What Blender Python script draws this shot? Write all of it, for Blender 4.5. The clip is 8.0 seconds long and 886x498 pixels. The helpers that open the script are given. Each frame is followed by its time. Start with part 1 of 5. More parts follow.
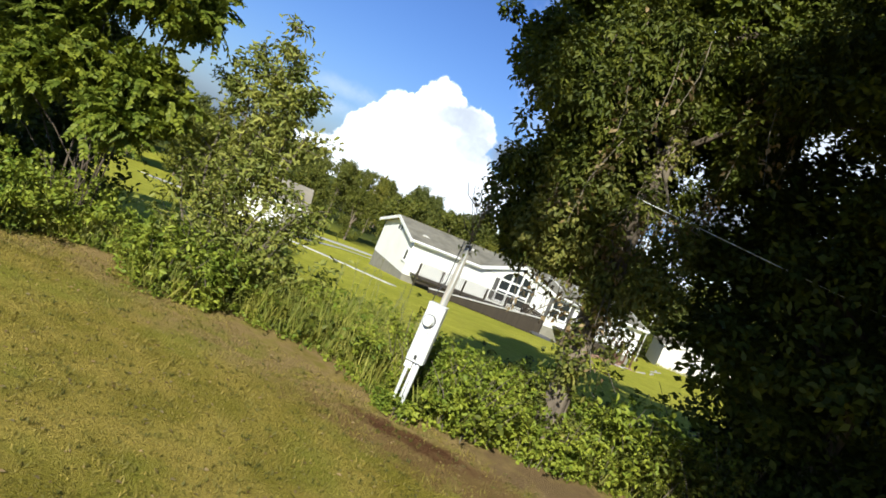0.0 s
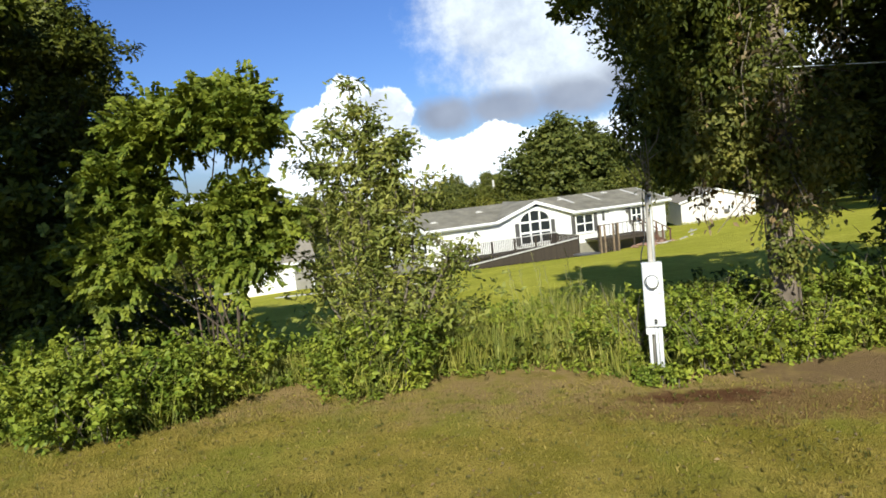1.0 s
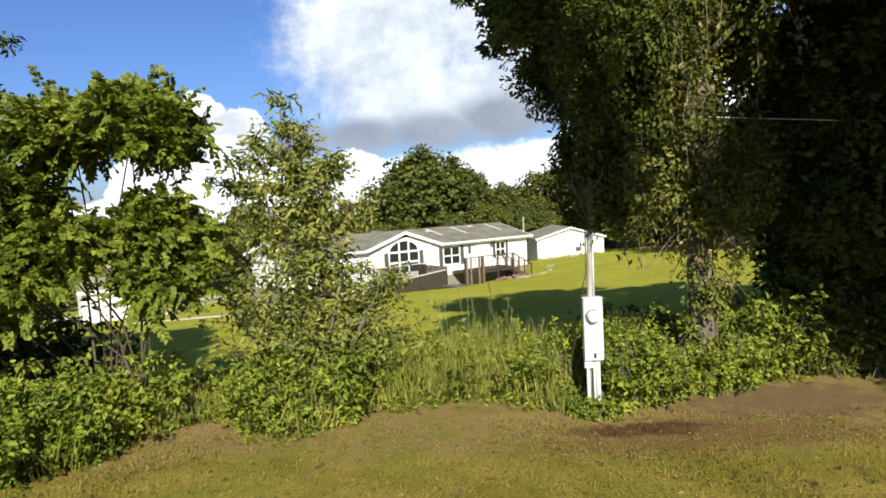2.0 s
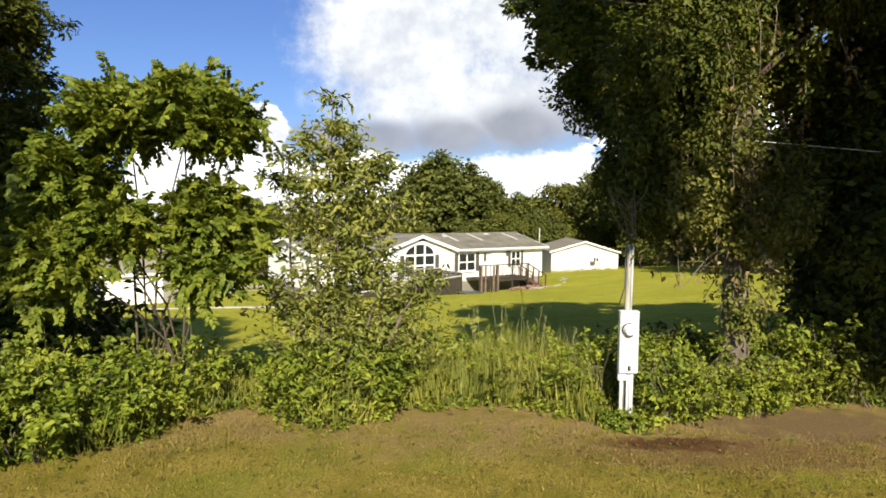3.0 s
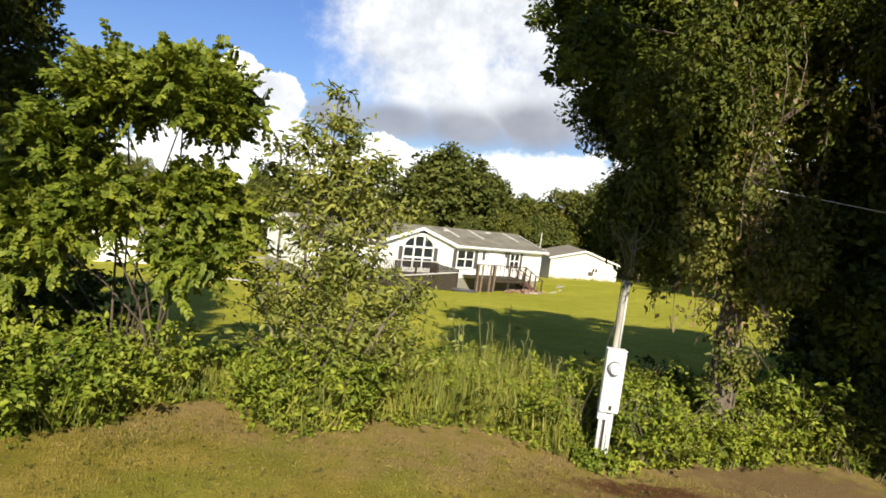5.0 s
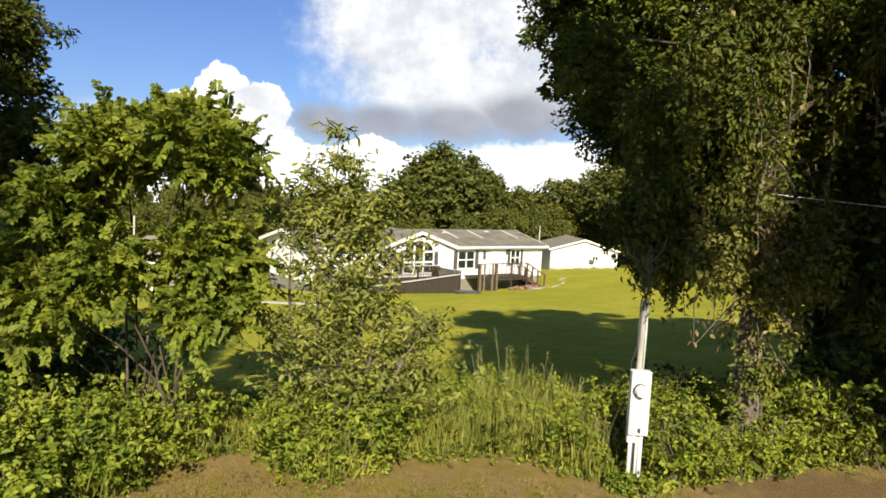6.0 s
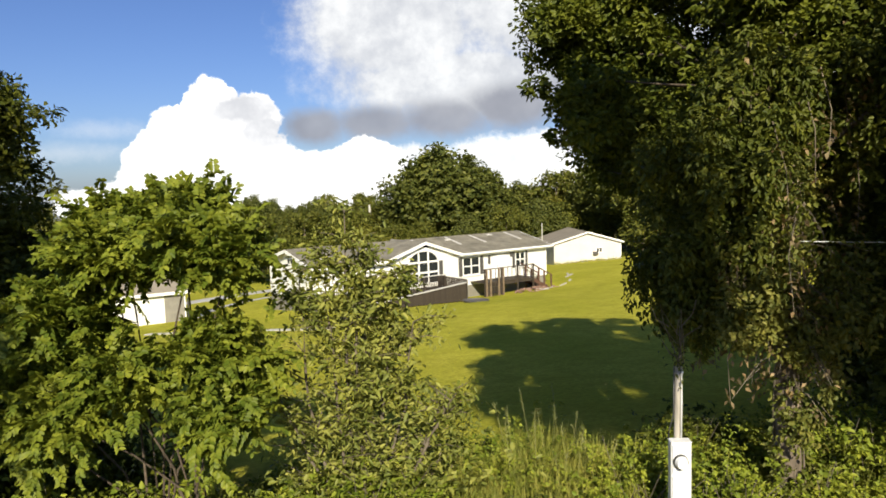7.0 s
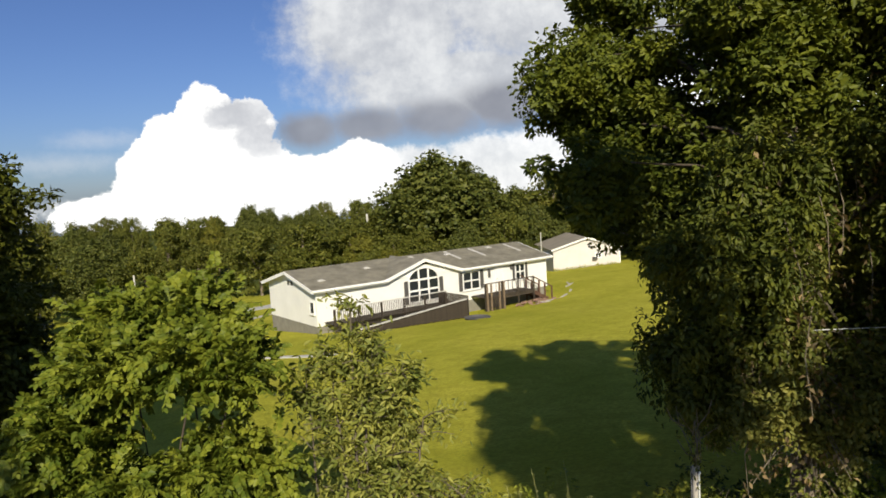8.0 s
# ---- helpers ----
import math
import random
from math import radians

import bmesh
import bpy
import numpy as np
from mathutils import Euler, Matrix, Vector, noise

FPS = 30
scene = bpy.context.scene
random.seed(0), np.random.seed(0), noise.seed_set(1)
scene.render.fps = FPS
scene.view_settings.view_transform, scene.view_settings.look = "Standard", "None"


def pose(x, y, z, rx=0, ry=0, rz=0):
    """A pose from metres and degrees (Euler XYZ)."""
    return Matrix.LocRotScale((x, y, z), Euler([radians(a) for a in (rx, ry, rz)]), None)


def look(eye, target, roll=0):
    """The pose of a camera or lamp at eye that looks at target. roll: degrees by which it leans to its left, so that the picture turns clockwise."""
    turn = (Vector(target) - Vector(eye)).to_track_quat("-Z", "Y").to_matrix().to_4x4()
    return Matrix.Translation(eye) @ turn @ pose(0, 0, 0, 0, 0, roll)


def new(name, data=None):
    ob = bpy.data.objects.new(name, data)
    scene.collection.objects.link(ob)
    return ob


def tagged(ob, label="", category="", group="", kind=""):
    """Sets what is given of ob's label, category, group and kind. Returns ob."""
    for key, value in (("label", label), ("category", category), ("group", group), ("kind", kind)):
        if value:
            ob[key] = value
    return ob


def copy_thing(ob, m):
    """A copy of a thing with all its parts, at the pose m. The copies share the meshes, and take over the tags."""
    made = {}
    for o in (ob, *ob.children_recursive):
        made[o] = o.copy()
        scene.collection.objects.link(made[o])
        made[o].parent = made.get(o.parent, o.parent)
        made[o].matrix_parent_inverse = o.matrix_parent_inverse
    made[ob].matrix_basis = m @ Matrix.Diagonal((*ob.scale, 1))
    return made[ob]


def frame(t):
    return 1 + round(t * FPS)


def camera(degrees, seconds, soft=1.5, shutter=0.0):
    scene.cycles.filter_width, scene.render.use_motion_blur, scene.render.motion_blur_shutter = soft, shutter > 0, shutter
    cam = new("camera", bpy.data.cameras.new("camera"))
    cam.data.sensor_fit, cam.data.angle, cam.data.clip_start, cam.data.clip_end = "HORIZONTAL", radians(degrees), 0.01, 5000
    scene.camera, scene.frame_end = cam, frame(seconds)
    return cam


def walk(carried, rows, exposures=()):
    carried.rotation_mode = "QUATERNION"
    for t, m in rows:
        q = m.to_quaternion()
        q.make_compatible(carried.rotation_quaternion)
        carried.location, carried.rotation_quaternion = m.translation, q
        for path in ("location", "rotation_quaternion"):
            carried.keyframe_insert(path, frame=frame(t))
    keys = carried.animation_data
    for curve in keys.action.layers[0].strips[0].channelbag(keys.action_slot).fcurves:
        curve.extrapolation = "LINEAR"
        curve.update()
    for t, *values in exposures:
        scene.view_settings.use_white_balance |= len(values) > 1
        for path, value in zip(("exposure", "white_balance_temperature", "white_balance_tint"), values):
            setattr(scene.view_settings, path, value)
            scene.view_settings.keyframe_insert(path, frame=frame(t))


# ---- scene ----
cam = camera(64.0, 8.0, 1.7)
PATH = [
    (0, (-3.60, -7.87, 2.71), (-2.823, -6.032, 2.571), 23.2),
    (0.2, (-4.019, -7.60, 2.745), (-3.227, -5.775, 2.544), 13.1),
    (0.5, (-4.695, -7.12, 2.745), (-3.894, -5.303, 2.510), 0.3),
    (0.7, (-5.13, -6.88, 2.745), (-4.321, -5.066, 2.504), -2.9),
    (1, (-5.741, -6.618, 2.727), (-4.913, -4.809, 2.525), -5.8),
    (1.5, (-6.211, -6.059, 2.811), (-5.174, -4.356, 2.648), -4.5),
    (1.7, (-6.35, -5.94, 2.80), (-5.170, -4.331, 2.658), -3.2),
    (2.8, (-6.89, -5.72, 2.75), (-5.727, -4.098, 2.596), -1.1),
    (3, (-6.95, -5.73, 2.771), (-5.786, -4.109, 2.638), 0.8),
    (3.5, (-6.92, -5.665, 2.884), (-5.755, -4.047, 2.728), 1.8),
    (4, (-6.904, -5.597, 2.901), (-5.741, -3.979, 2.728), -2.9),
    (4.2, (-6.89, -5.58, 2.915), (-5.727, -3.962, 2.736), -2.7),
    (5.3, (-6.65, -5.48, 3.085), (-5.490, -3.861, 2.933), 9.6),
    (5.5, (-6.643, -5.393, 3.111), (-5.477, -3.775, 2.961), 3.2),
    (6, (-6.80, -5.29, 3.48), (-5.632, -3.675, 3.311), 2.9),
    (6.5, (-6.755, -4.973, 4.034), (-5.587, -3.361, 3.842), -2.6),
    (7, (-6.70, -4.83, 4.420), (-5.536, -3.214, 4.238), -1.7),
    (7.5, (-6.80, -4.82, 5.00), (-5.631, -3.206, 4.821), -2.8),
    (8, (-6.604, -4.594, 5.573), (-5.435, -2.981, 5.391), -3.4),
]
LIGHT = [(0, 0.76, 5750, 6), (1.2, 0.72, 5750, 6), (3.0, 0.82, 6350, 9), (5.5, 0.80, 6400, 9), (6.5, 0.77, 6500, 9), (7.5, 0.48, 6480, 9), (8.0, 0.34, 6420, 9)]
walk(cam, [(t, look(eye, target, roll)) for t, eye, target, roll in PATH], LIGHT)

# ---------------- world, sun, sky ----------------
# The verge runs along U; V leads away from the verge, down the yard.
U, V = Vector((0.79, -0.613, 0)), Vector((0.613, 0.79, 0))
SUN_EL, SUN_OFF = 31.0, -5.0
_a = radians(SUN_OFF)
SUN_WAY = (V * math.cos(_a) + U * math.sin(_a))          # the way the light travels, on the plan
TO_SUN = Vector((-SUN_WAY.x * math.cos(radians(SUN_EL)), -SUN_WAY.y * math.cos(radians(SUN_EL)), math.sin(radians(SUN_EL))))


def node(tree, kind, inputs=None, **props):
    n = tree.nodes.new(kind)
    for k, v in props.items():
        setattr(n, k, v)
    for k, v in (inputs or {}).items():
        if isinstance(v, bpy.types.NodeSocket):
            tree.links.new(v, n.inputs[k])
        else:
            n.inputs[k].default_value = v
    return n


def maths(tree, op, a, b=0.0, c=0.0, clamp=False):
    n = tree.nodes.new("ShaderNodeMath")
    n.operation, n.use_clamp = op, clamp
    for i, v in enumerate((a, b, c)):
        if isinstance(v, bpy.types.NodeSocket):
            tree.links.new(v, n.inputs[i])
        else:
            n.inputs[i].default_value = v
    return n.outputs[0]


def blend(tree, fac, a, b, mode="MIX"):
    n = tree.nodes.new("ShaderNodeMix")
    n.data_type, n.blend_type = "RGBA", mode
    for k, v in ((0, fac), (6, a), (7, b)):
        if isinstance(v, bpy.types.NodeSocket):
            tree.links.new(v, n.inputs[k])
        else:
            n.inputs[k].default_value = v if k == 0 else (*v[:3], 1)
    return n.outputs[2]


def build_sky():
    w = bpy.data.worlds.new("sky")
    scene.world = w
    w.use_nodes = True
    t = w.node_tree
    t.nodes.clear()
    sky = node(t, "ShaderNodeTexSky", sky_type="NISHITA", sun_disc=False, sun_elevation=radians(SUN_EL),
               sun_rotation=math.atan2(TO_SUN.x, TO_SUN.y), altitude=100.0, air_density=1.0, dust_density=0.6, ozone_density=1.4)
    co = node(t, "ShaderNodeTexCoord").outputs["Generated"]
    # bearing across and height, in degrees, about the camera's heading
    def dot(vec):
        return node(t, "ShaderNodeVectorMath", {0: co, 1: vec}, operation="DOT_PRODUCT").outputs["Value"]
    head = Vector((0.579, 0.8153, 0))
    side = Vector((0.8153, -0.579, 0))
    az = maths(t, "MULTIPLY", maths(t, "ARCTAN2", dot(side), dot(head)), 57.2958)
    el = maths(t, "MULTIPLY", maths(t, "ARCSINE", dot((0, 0, 1))), 57.2958)
    plane = node(t, "ShaderNodeCombineXYZ", {0: az, 1: el, 2: 0.0}).outputs[0]
    big = node(t, "ShaderNodeTexNoise", {"Vector": plane, "Scale": 0.16, "Detail": 5.0, "Roughness": 0.55}).outputs["Fac"]
    fine = node(t, "ShaderNodeTexNoise", {"Vector": plane, "Scale": 0.22, "Detail": 3.0, "Roughness": 0.5}).outputs["Fac"]
    lump = node(t, "ShaderNodeTexVoronoi", {"Vector": plane, "Scale": 0.42, "Detail": 3.0, "Roughness": 0.6}, feature="SMOOTH_F1", normalize=True).outputs["Distance"]
    knob = node(t, "ShaderNodeTexVoronoi", {"Vector": plane, "Scale": 1.25, "Detail": 3.0, "Roughness": 0.6}, feature="SMOOTH_F1", normalize=True).outputs["Distance"]
    off = maths(t, "ADD", maths(t, "MULTIPLY", maths(t, "SUBTRACT", big, 0.5), 0.7), maths(t, "MULTIPLY", maths(t, "SUBTRACT", 0.35, lump), 0.5))
    off = maths(t, "ADD", off, maths(t, "MULTIPLY", maths(t, "SUBTRACT", 0.3, knob), 0.4))
    fray = node(t, "ShaderNodeTexNoise", {"Vector": plane, "Scale": 0.75, "Detail": 8.0, "Roughness": 0.66}).outputs["Fac"]
    off = maths(t, "ADD", off, maths(t, "MULTIPLY", maths(t, "SUBTRACT", fray, 0.5), 0.75))

    def puff(a, e, ra, re):
        x = maths(t, "DIVIDE", maths(t, "SUBTRACT", az, a), ra)
        y = maths(t, "DIVIDE", maths(t, "SUBTRACT", el, e), re)
        r = maths(t, "SQRT", maths(t, "ADD", maths(t, "MULTIPLY", x, x), maths(t, "MULTIPLY", y, y)))
        return maths(t, "SUBTRACT", 1.0, r)

    def group(puffs, rough, soft):
        m = None
        for p in puffs:
            q = puff(*p)
            m = q if m is None else maths(t, "MAXIMUM", m, q)
        m = maths(t, "ADD", m, maths(t, "MULTIPLY", off, rough))
        n = node(t, "ShaderNodeMapRange", {0: m, 1: 0.0, 2: soft}, interpolation_type="SMOOTHSTEP")
        return n.outputs[0]

    cumulus = group(CUMULUS, 0.75, 0.10)
    deck = group(DECK, 0.55, 0.5)
    base = group(BASE, 0.5, 0.7)
    band = group(BAND, 0.6, 0.22)
    shade = group(SHADE, 1.3, 0.5)
    wisp = group(WISP, 1.5, 1.2)
    blue = blend(t, 1.0, sky.outputs[0], (1.02, 1.26, 1.94), "MULTIPLY")
    white, pale, grey = (27.0, 26.5, 25.8), (18.5, 18.6, 18.8), (6.2, 6.5, 7.6)
    lit = node(t, "ShaderNodeMapRange", {0: fine, 1: 0.25, 2: 0.72}, interpolation_type="SMOOTHSTEP").outputs[0]
    glow = node(t, "ShaderNodeMapRange", {0: maths(t, "ADD", maths(t, "MULTIPLY", big, 0.7), maths(t, "MULTIPLY", fray, 0.3)), 1: 0.36, 2: 0.64}, interpolation_type="SMOOTHSTEP").outputs[0]
    c = blend(t, maths(t, "MULTIPLY", wisp, 0.32), blue, pale)
    c = blend(t, maths(t, "MULTIPLY", deck, 0.93), c, blend(t, glow, (13.4, 13.6, 14.1), (20.5, 20.4, 20.0)))
    c = blend(t, maths(t, "MULTIPLY", base, 0.95), c, blend(t, lit, grey, (8.4, 8.7, 9.8)))
    c = blend(t, maths(t, "MULTIPLY", band, 0.9), c, blend(t, glow, pale, white))
    c = blend(t, cumulus, c, blend(t, maths(t, "MULTIPLY", shade, 0.85), white, blend(t, glow, (11.5, 11.8, 12.8), (19.0, 19.0, 19.4))))
    bg = node(t, "ShaderNodeBackground", {"Color": c, "Strength": 0.0345})
    node(t, "ShaderNodeOutputWorld", {"Surface": bg.outputs[0]})


# cloud puffs: bearing, height, half width, half height (degrees)
CUMULUS = [(-17.0, 5.7, 2.4, 2.7), (-14.2, 5.3, 2.2, 2.2), (-19.6, 4.4, 2.1, 2.0), (-17, 2.6, 5.6, 3.4), (-21.4, 1.4, 2.6, 2.6), (-24.5, -0.8, 4.0, 1.5), (-9.5, 0.4, 6, 2.5),
           (-5.6, 1.5, 3.0, 2.3), (-15, 0, 9, 3), (26, 4, 14, 5)]
DECK = [(-3, 12.5, 9.5, 6.2), (3, 8.0, 14.5, 3.6), (12, 15, 18, 10), (0, 20, 15, 9)]
BASE = [(-9.4, 4.8, 3.4, 1.9), (-4.5, 5.0, 5, 1.9), (0.8, 5.2, 6, 2.1), (6.5, 6.0, 6, 2.6), (12.5, 7.0, 7, 3.0), (19, 8.5, 8, 3.0)]
BAND = [(-1, 0.4, 5, 3.1), (4.5, 0.6, 5, 3.4), (10, 0.8, 6, 3.7), (17, 1.0, 8, 4.2), (-14, -0.5, 16, 1.8)]
SHADE = [(-14.6, 6.2, 3.2, 1.5), (-13.2, 4.4, 2.4, 1.6)]
WISP = [(-27, 3.0, 6.0, 1.0), (-24.5, 4.6, 4.0, 0.9)]
build_sky()
sun = new("sun", bpy.data.lights.new("sun", "SUN"))
sun.data.energy, sun.data.angle, sun.data.color = 5.0, radians(0.6), (1.0, 0.90, 0.70)
sun.matrix_world = look(TO_SUN * 100, (0, 0, 0))


# ---------------- materials ----------------
def material(name, colour, rough=0.7, vary=0.15, scale=6.0, bump=0.0, bump_scale=40.0, metal=0.0, second=None, spec=0.4, piece=0.0, stretch=(1, 1, 1)):
    """Two scales of variation on a base colour, fine relief, and a lighter or darker tone for each object."""
    m = bpy.data.materials.new(name)
    m.use_nodes = True
    t = m.node_tree
    p = t.nodes["Principled BSDF"]
    co = node(t, "ShaderNodeMapping", {"Vector": node(t, "ShaderNodeTexCoord").outputs["Object"], "Scale": stretch}).outputs[0]
    big = node(t, "ShaderNodeTexNoise", {"Vector": co, "Scale": scale, "Detail": 5.0, "Roughness": 0.6}).outputs["Fac"]
    small = node(t, "ShaderNodeTexNoise", {"Vector": co, "Scale": scale * 9, "Detail": 3.0}).outputs["Fac"]
    dark = tuple(c * (1 - vary * 1.6) for c in colour)
    light = tuple(min(1, c * (1 + vary)) for c in colour)
    f = node(t, "ShaderNodeMapRange", {0: big, 1: 0.3, 2: 0.7}).outputs[0]
    c = blend(t, f, dark, second or light)
    c = blend(t, maths(t, "MULTIPLY", small, vary * 1.4), c, tuple(x * 0.5 for x in colour))
    if piece:
        r = node(t, "ShaderNodeObjectInfo").outputs["Random"]
        c = blend(t, maths(t, "MULTIPLY", r, piece), c, tuple(x * 0.45 for x in colour))
    t.links.new(c, p.inputs["Base Color"])
    p.inputs["Roughness"].default_value, p.inputs["Metallic"].default_value = rough, metal
    p.inputs["Specular IOR Level"].default_value = spec
    if bump:
        h = node(t, "ShaderNodeTexNoise", {"Vector": co, "Scale": bump_scale, "Detail": 4.0}).outputs["Fac"]
        b = node(t, "ShaderNodeBump", {"Height": h, "Strength": bump, "Distance": 0.02})
        t.links.new(b.outputs[0], p.inputs["Normal"])
    return m


def leaf_material(name, colour, tip, through_light=0.24, rough=0.55, hue=0.5):
    """Leaves: each one its own tone, some light passing through."""
    m = bpy.data.materials.new(name)
    m.use_nodes = True
    t = m.node_tree
    t.nodes.clear()
    r = node(t, "ShaderNodeNewGeometry").outputs["Random Per Island"]
    pos = node(t, "ShaderNodeTexCoord").outputs["Object"]
    patch = node(t, "ShaderNodeTexNoise", {"Vector": pos, "Scale": 0.9, "Detail": 2.0}).outputs["Fac"]
    f = node(t, "ShaderNodeMapRange", {0: maths(t, "ADD", maths(t, "MULTIPLY", r, hue), patch), 1: 0.35, 2: 1.0}).outputs[0]
    c = blend(t, f, colour, tip)
    # dark, bluish tufts by noise: mottled light and shade put into the leaf colour
    tuft_shade = node(t, "ShaderNodeTexNoise", {"Vector": pos, "Scale": 3.2, "Detail": 3.0, "Roughness": 0.6}).outputs["Fac"]
    c = blend(t, node(t, "ShaderNodeMapRange", {0: tuft_shade, 1: 0.38, 2: 0.6}, interpolation_type="SMOOTHSTEP").outputs[0], blend(t, 1.0, c, (0.58, 0.66, 0.7), "MULTIPLY"), c)
    p = node(t, "ShaderNodeBsdfPrincipled", {"Base Color": c, "Roughness": rough})
    p.inputs["Specular IOR Level"].default_value = 0.22
    tr = node(t, "ShaderNodeBsdfTranslucent", {"Color": blend(t, 1.0, c, (1.25, 1.2, 0.5), "MULTIPLY")})
    mx = node(t, "ShaderNodeMixShader", {0: through_light, 1: p.outputs[0], 2: tr.outputs[0]})
    node(t, "ShaderNodeOutputMaterial", {0: mx.outputs[0]})
    return m


M_SIDING = material("white_siding", (0.78, 0.77, 0.74), 0.5, 0.04, 0.6, 0.05, 8)
M_TRIM = material("white_trim", (0.80, 0.79, 0.77), 0.5, 0.04, 2)
M_SHINGLE = material("roof_shingles", (0.225, 0.207, 0.16), 0.9, 0.25, 1.2, 0.5, 30)
M_SHUTTER = material("shutter_paint", (0.09, 0.085, 0.08), 0.6, 0.15, 5)
M_CREAM = material("cream_siding", (0.61, 0.57, 0.545), 0.55, 0.05, 0.8, 0.05, 8)
M_SKIRT = material("skirting", (0.24, 0.225, 0.19), 0.7, 0.12, 2, 0.2, 12)
M_WOOD = material("weathered_wood", (0.06, 0.046, 0.033), 0.85, 0.3, 3, 0.5, 40, piece=0.5, stretch=(1, 1, 0.25))
M_TAN = material("tan_timber", (0.24, 0.175, 0.115), 0.8, 0.25, 4, 0.3, 30, piece=0.4)
M_REDWOOD = material("stained_wood", (0.135, 0.07, 0.045), 0.8, 0.3, 3, 0.4, 40, piece=0.5)
M_RAIL = material("pale_rail", (0.55, 0.53, 0.49), 0.7, 0.15, 4)
M_POLE = material("pole_wood", (0.50, 0.46, 0.40), 0.85, 0.3, 6, 0.6, 25, stretch=(1, 1, 0.12))
M_BOX = material("box_paint", (0.72, 0.73, 0.74), 0.38, 0.05, 4, 0.05, 20)
M_PIPE = material("grey_conduit", (0.62, 0.63, 0.63), 0.45, 0.08, 5)
M_DARK = material("dark_metal", (0.05, 0.05, 0.05), 0.4, 0.1, 6)
M_BARK = material("bark", (0.225, 0.18, 0.135), 0.95, 0.5, 6, 1.0, 22, stretch=(1, 1, 0.25))
M_LIMB = material("limb_bark", (0.11, 0.085, 0.06), 0.95, 0.4, 4, 0.9, 16)
M_TWIG = material("twig", (0.15, 0.125, 0.09), 0.9, 0.25, 8)
M_STALK = material("pale_stalk", (0.22, 0.22, 0.075), 0.8, 0.25, 8)
M_CONCRETE = material("concrete", (0.52, 0.50, 0.46), 0.85, 0.12, 2, 0.3, 30)
M_TIN = material("tin_roof", (0.25, 0.22, 0.17), 0.85, 0.12, 1, 0.1, 10)
M_RED = material("rust_brown", (0.31, 0.19, 0.14), 0.8, 0.3, 3)
M_GLASS = bpy.data.materials.new("window_glass")
M_GLASS.use_nodes = True
_p = M_GLASS.node_tree.nodes["Principled BSDF"]
_p.inputs["Base Color"].default_value, _p.inputs["Roughness"].default_value = (0.02, 0.024, 0.028, 1), 0.08
_p.inputs["Specular IOR Level"].default_value = 0.3

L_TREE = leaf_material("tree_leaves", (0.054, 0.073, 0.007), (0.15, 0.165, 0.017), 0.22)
# a dark and a pale set: shade and sun on the vines put into leaf colour
L_SHADE_VINE = leaf_material("shade_toned_vine_leaves", (0.046, 0.064, 0.007), (0.135, 0.142, 0.018), 0.18)
L_LIT_CREEPER = leaf_material("sun_toned_creeper_leaves", (0.08, 0.105, 0.015), (0.225, 0.21, 0.046), 0.2)
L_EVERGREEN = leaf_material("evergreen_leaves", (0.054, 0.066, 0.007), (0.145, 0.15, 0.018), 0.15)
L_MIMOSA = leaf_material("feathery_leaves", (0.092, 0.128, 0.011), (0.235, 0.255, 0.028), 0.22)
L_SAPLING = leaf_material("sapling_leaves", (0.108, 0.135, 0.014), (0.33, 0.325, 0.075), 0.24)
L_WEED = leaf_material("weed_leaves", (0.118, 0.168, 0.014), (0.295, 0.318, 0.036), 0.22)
# leaf colour darkened to carry the deep shade on the right-hand trees
L_SHADE_TONED = leaf_material("shade_toned_leaves", (0.042, 0.058, 0.007), (0.115, 0.13, 0.016), 0.15)
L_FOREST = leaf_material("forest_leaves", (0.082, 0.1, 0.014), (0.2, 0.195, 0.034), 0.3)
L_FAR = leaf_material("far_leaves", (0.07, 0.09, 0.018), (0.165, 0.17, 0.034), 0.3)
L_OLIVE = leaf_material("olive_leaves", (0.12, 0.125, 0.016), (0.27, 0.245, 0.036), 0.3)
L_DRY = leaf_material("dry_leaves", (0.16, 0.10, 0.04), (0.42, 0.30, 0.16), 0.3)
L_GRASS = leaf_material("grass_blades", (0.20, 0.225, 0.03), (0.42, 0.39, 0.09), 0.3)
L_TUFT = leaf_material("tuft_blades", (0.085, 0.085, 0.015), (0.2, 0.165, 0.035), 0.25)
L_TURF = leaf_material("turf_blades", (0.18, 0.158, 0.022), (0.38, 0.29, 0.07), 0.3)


# ---------------- builders ----------------
def at(u, v, z=0.0):
    """A place from the verge's own axes."""
    return Vector((U.x * u + V.x * v, U.y * u + V.y * v, z))


def smooth(a, b, x):
    k = np.clip((np.asarray(x, float) - a) / (b - a), 0, 1)
    return k * k * (3 - 2 * k)


def land(x, y):
    """Height of the ground."""
    x, y = np.asarray(x, float), np.asarray(y, float)
    v = V.x * x + V.y * y
    z = -0.1 * np.clip(y, -20, 112) * smooth(0.5, 9, v)
    z = z - 0.55 * np.exp(-((x - 28) ** 2 + (y - 38) ** 2) / 90)
    z = z + 0.05 * np.sin(x * 0.35 + 1) * np.sin(y * 0.28) * smooth(3, 12, v)
    far = np.hypot(x, y)
    z = z - 42 * smooth(190, 1300, far) * smooth(0, 80, v)
    return z


def ground_at(u, v):
    p = at(u, v)
    p.z = float(land(p.x, p.y))
    return p


def mesh_of(bm, name, mat):
    me = bpy.data.meshes.new(name)
    bm.to_mesh(me)
    bm.free()
    me.materials.append(mat)
    return me


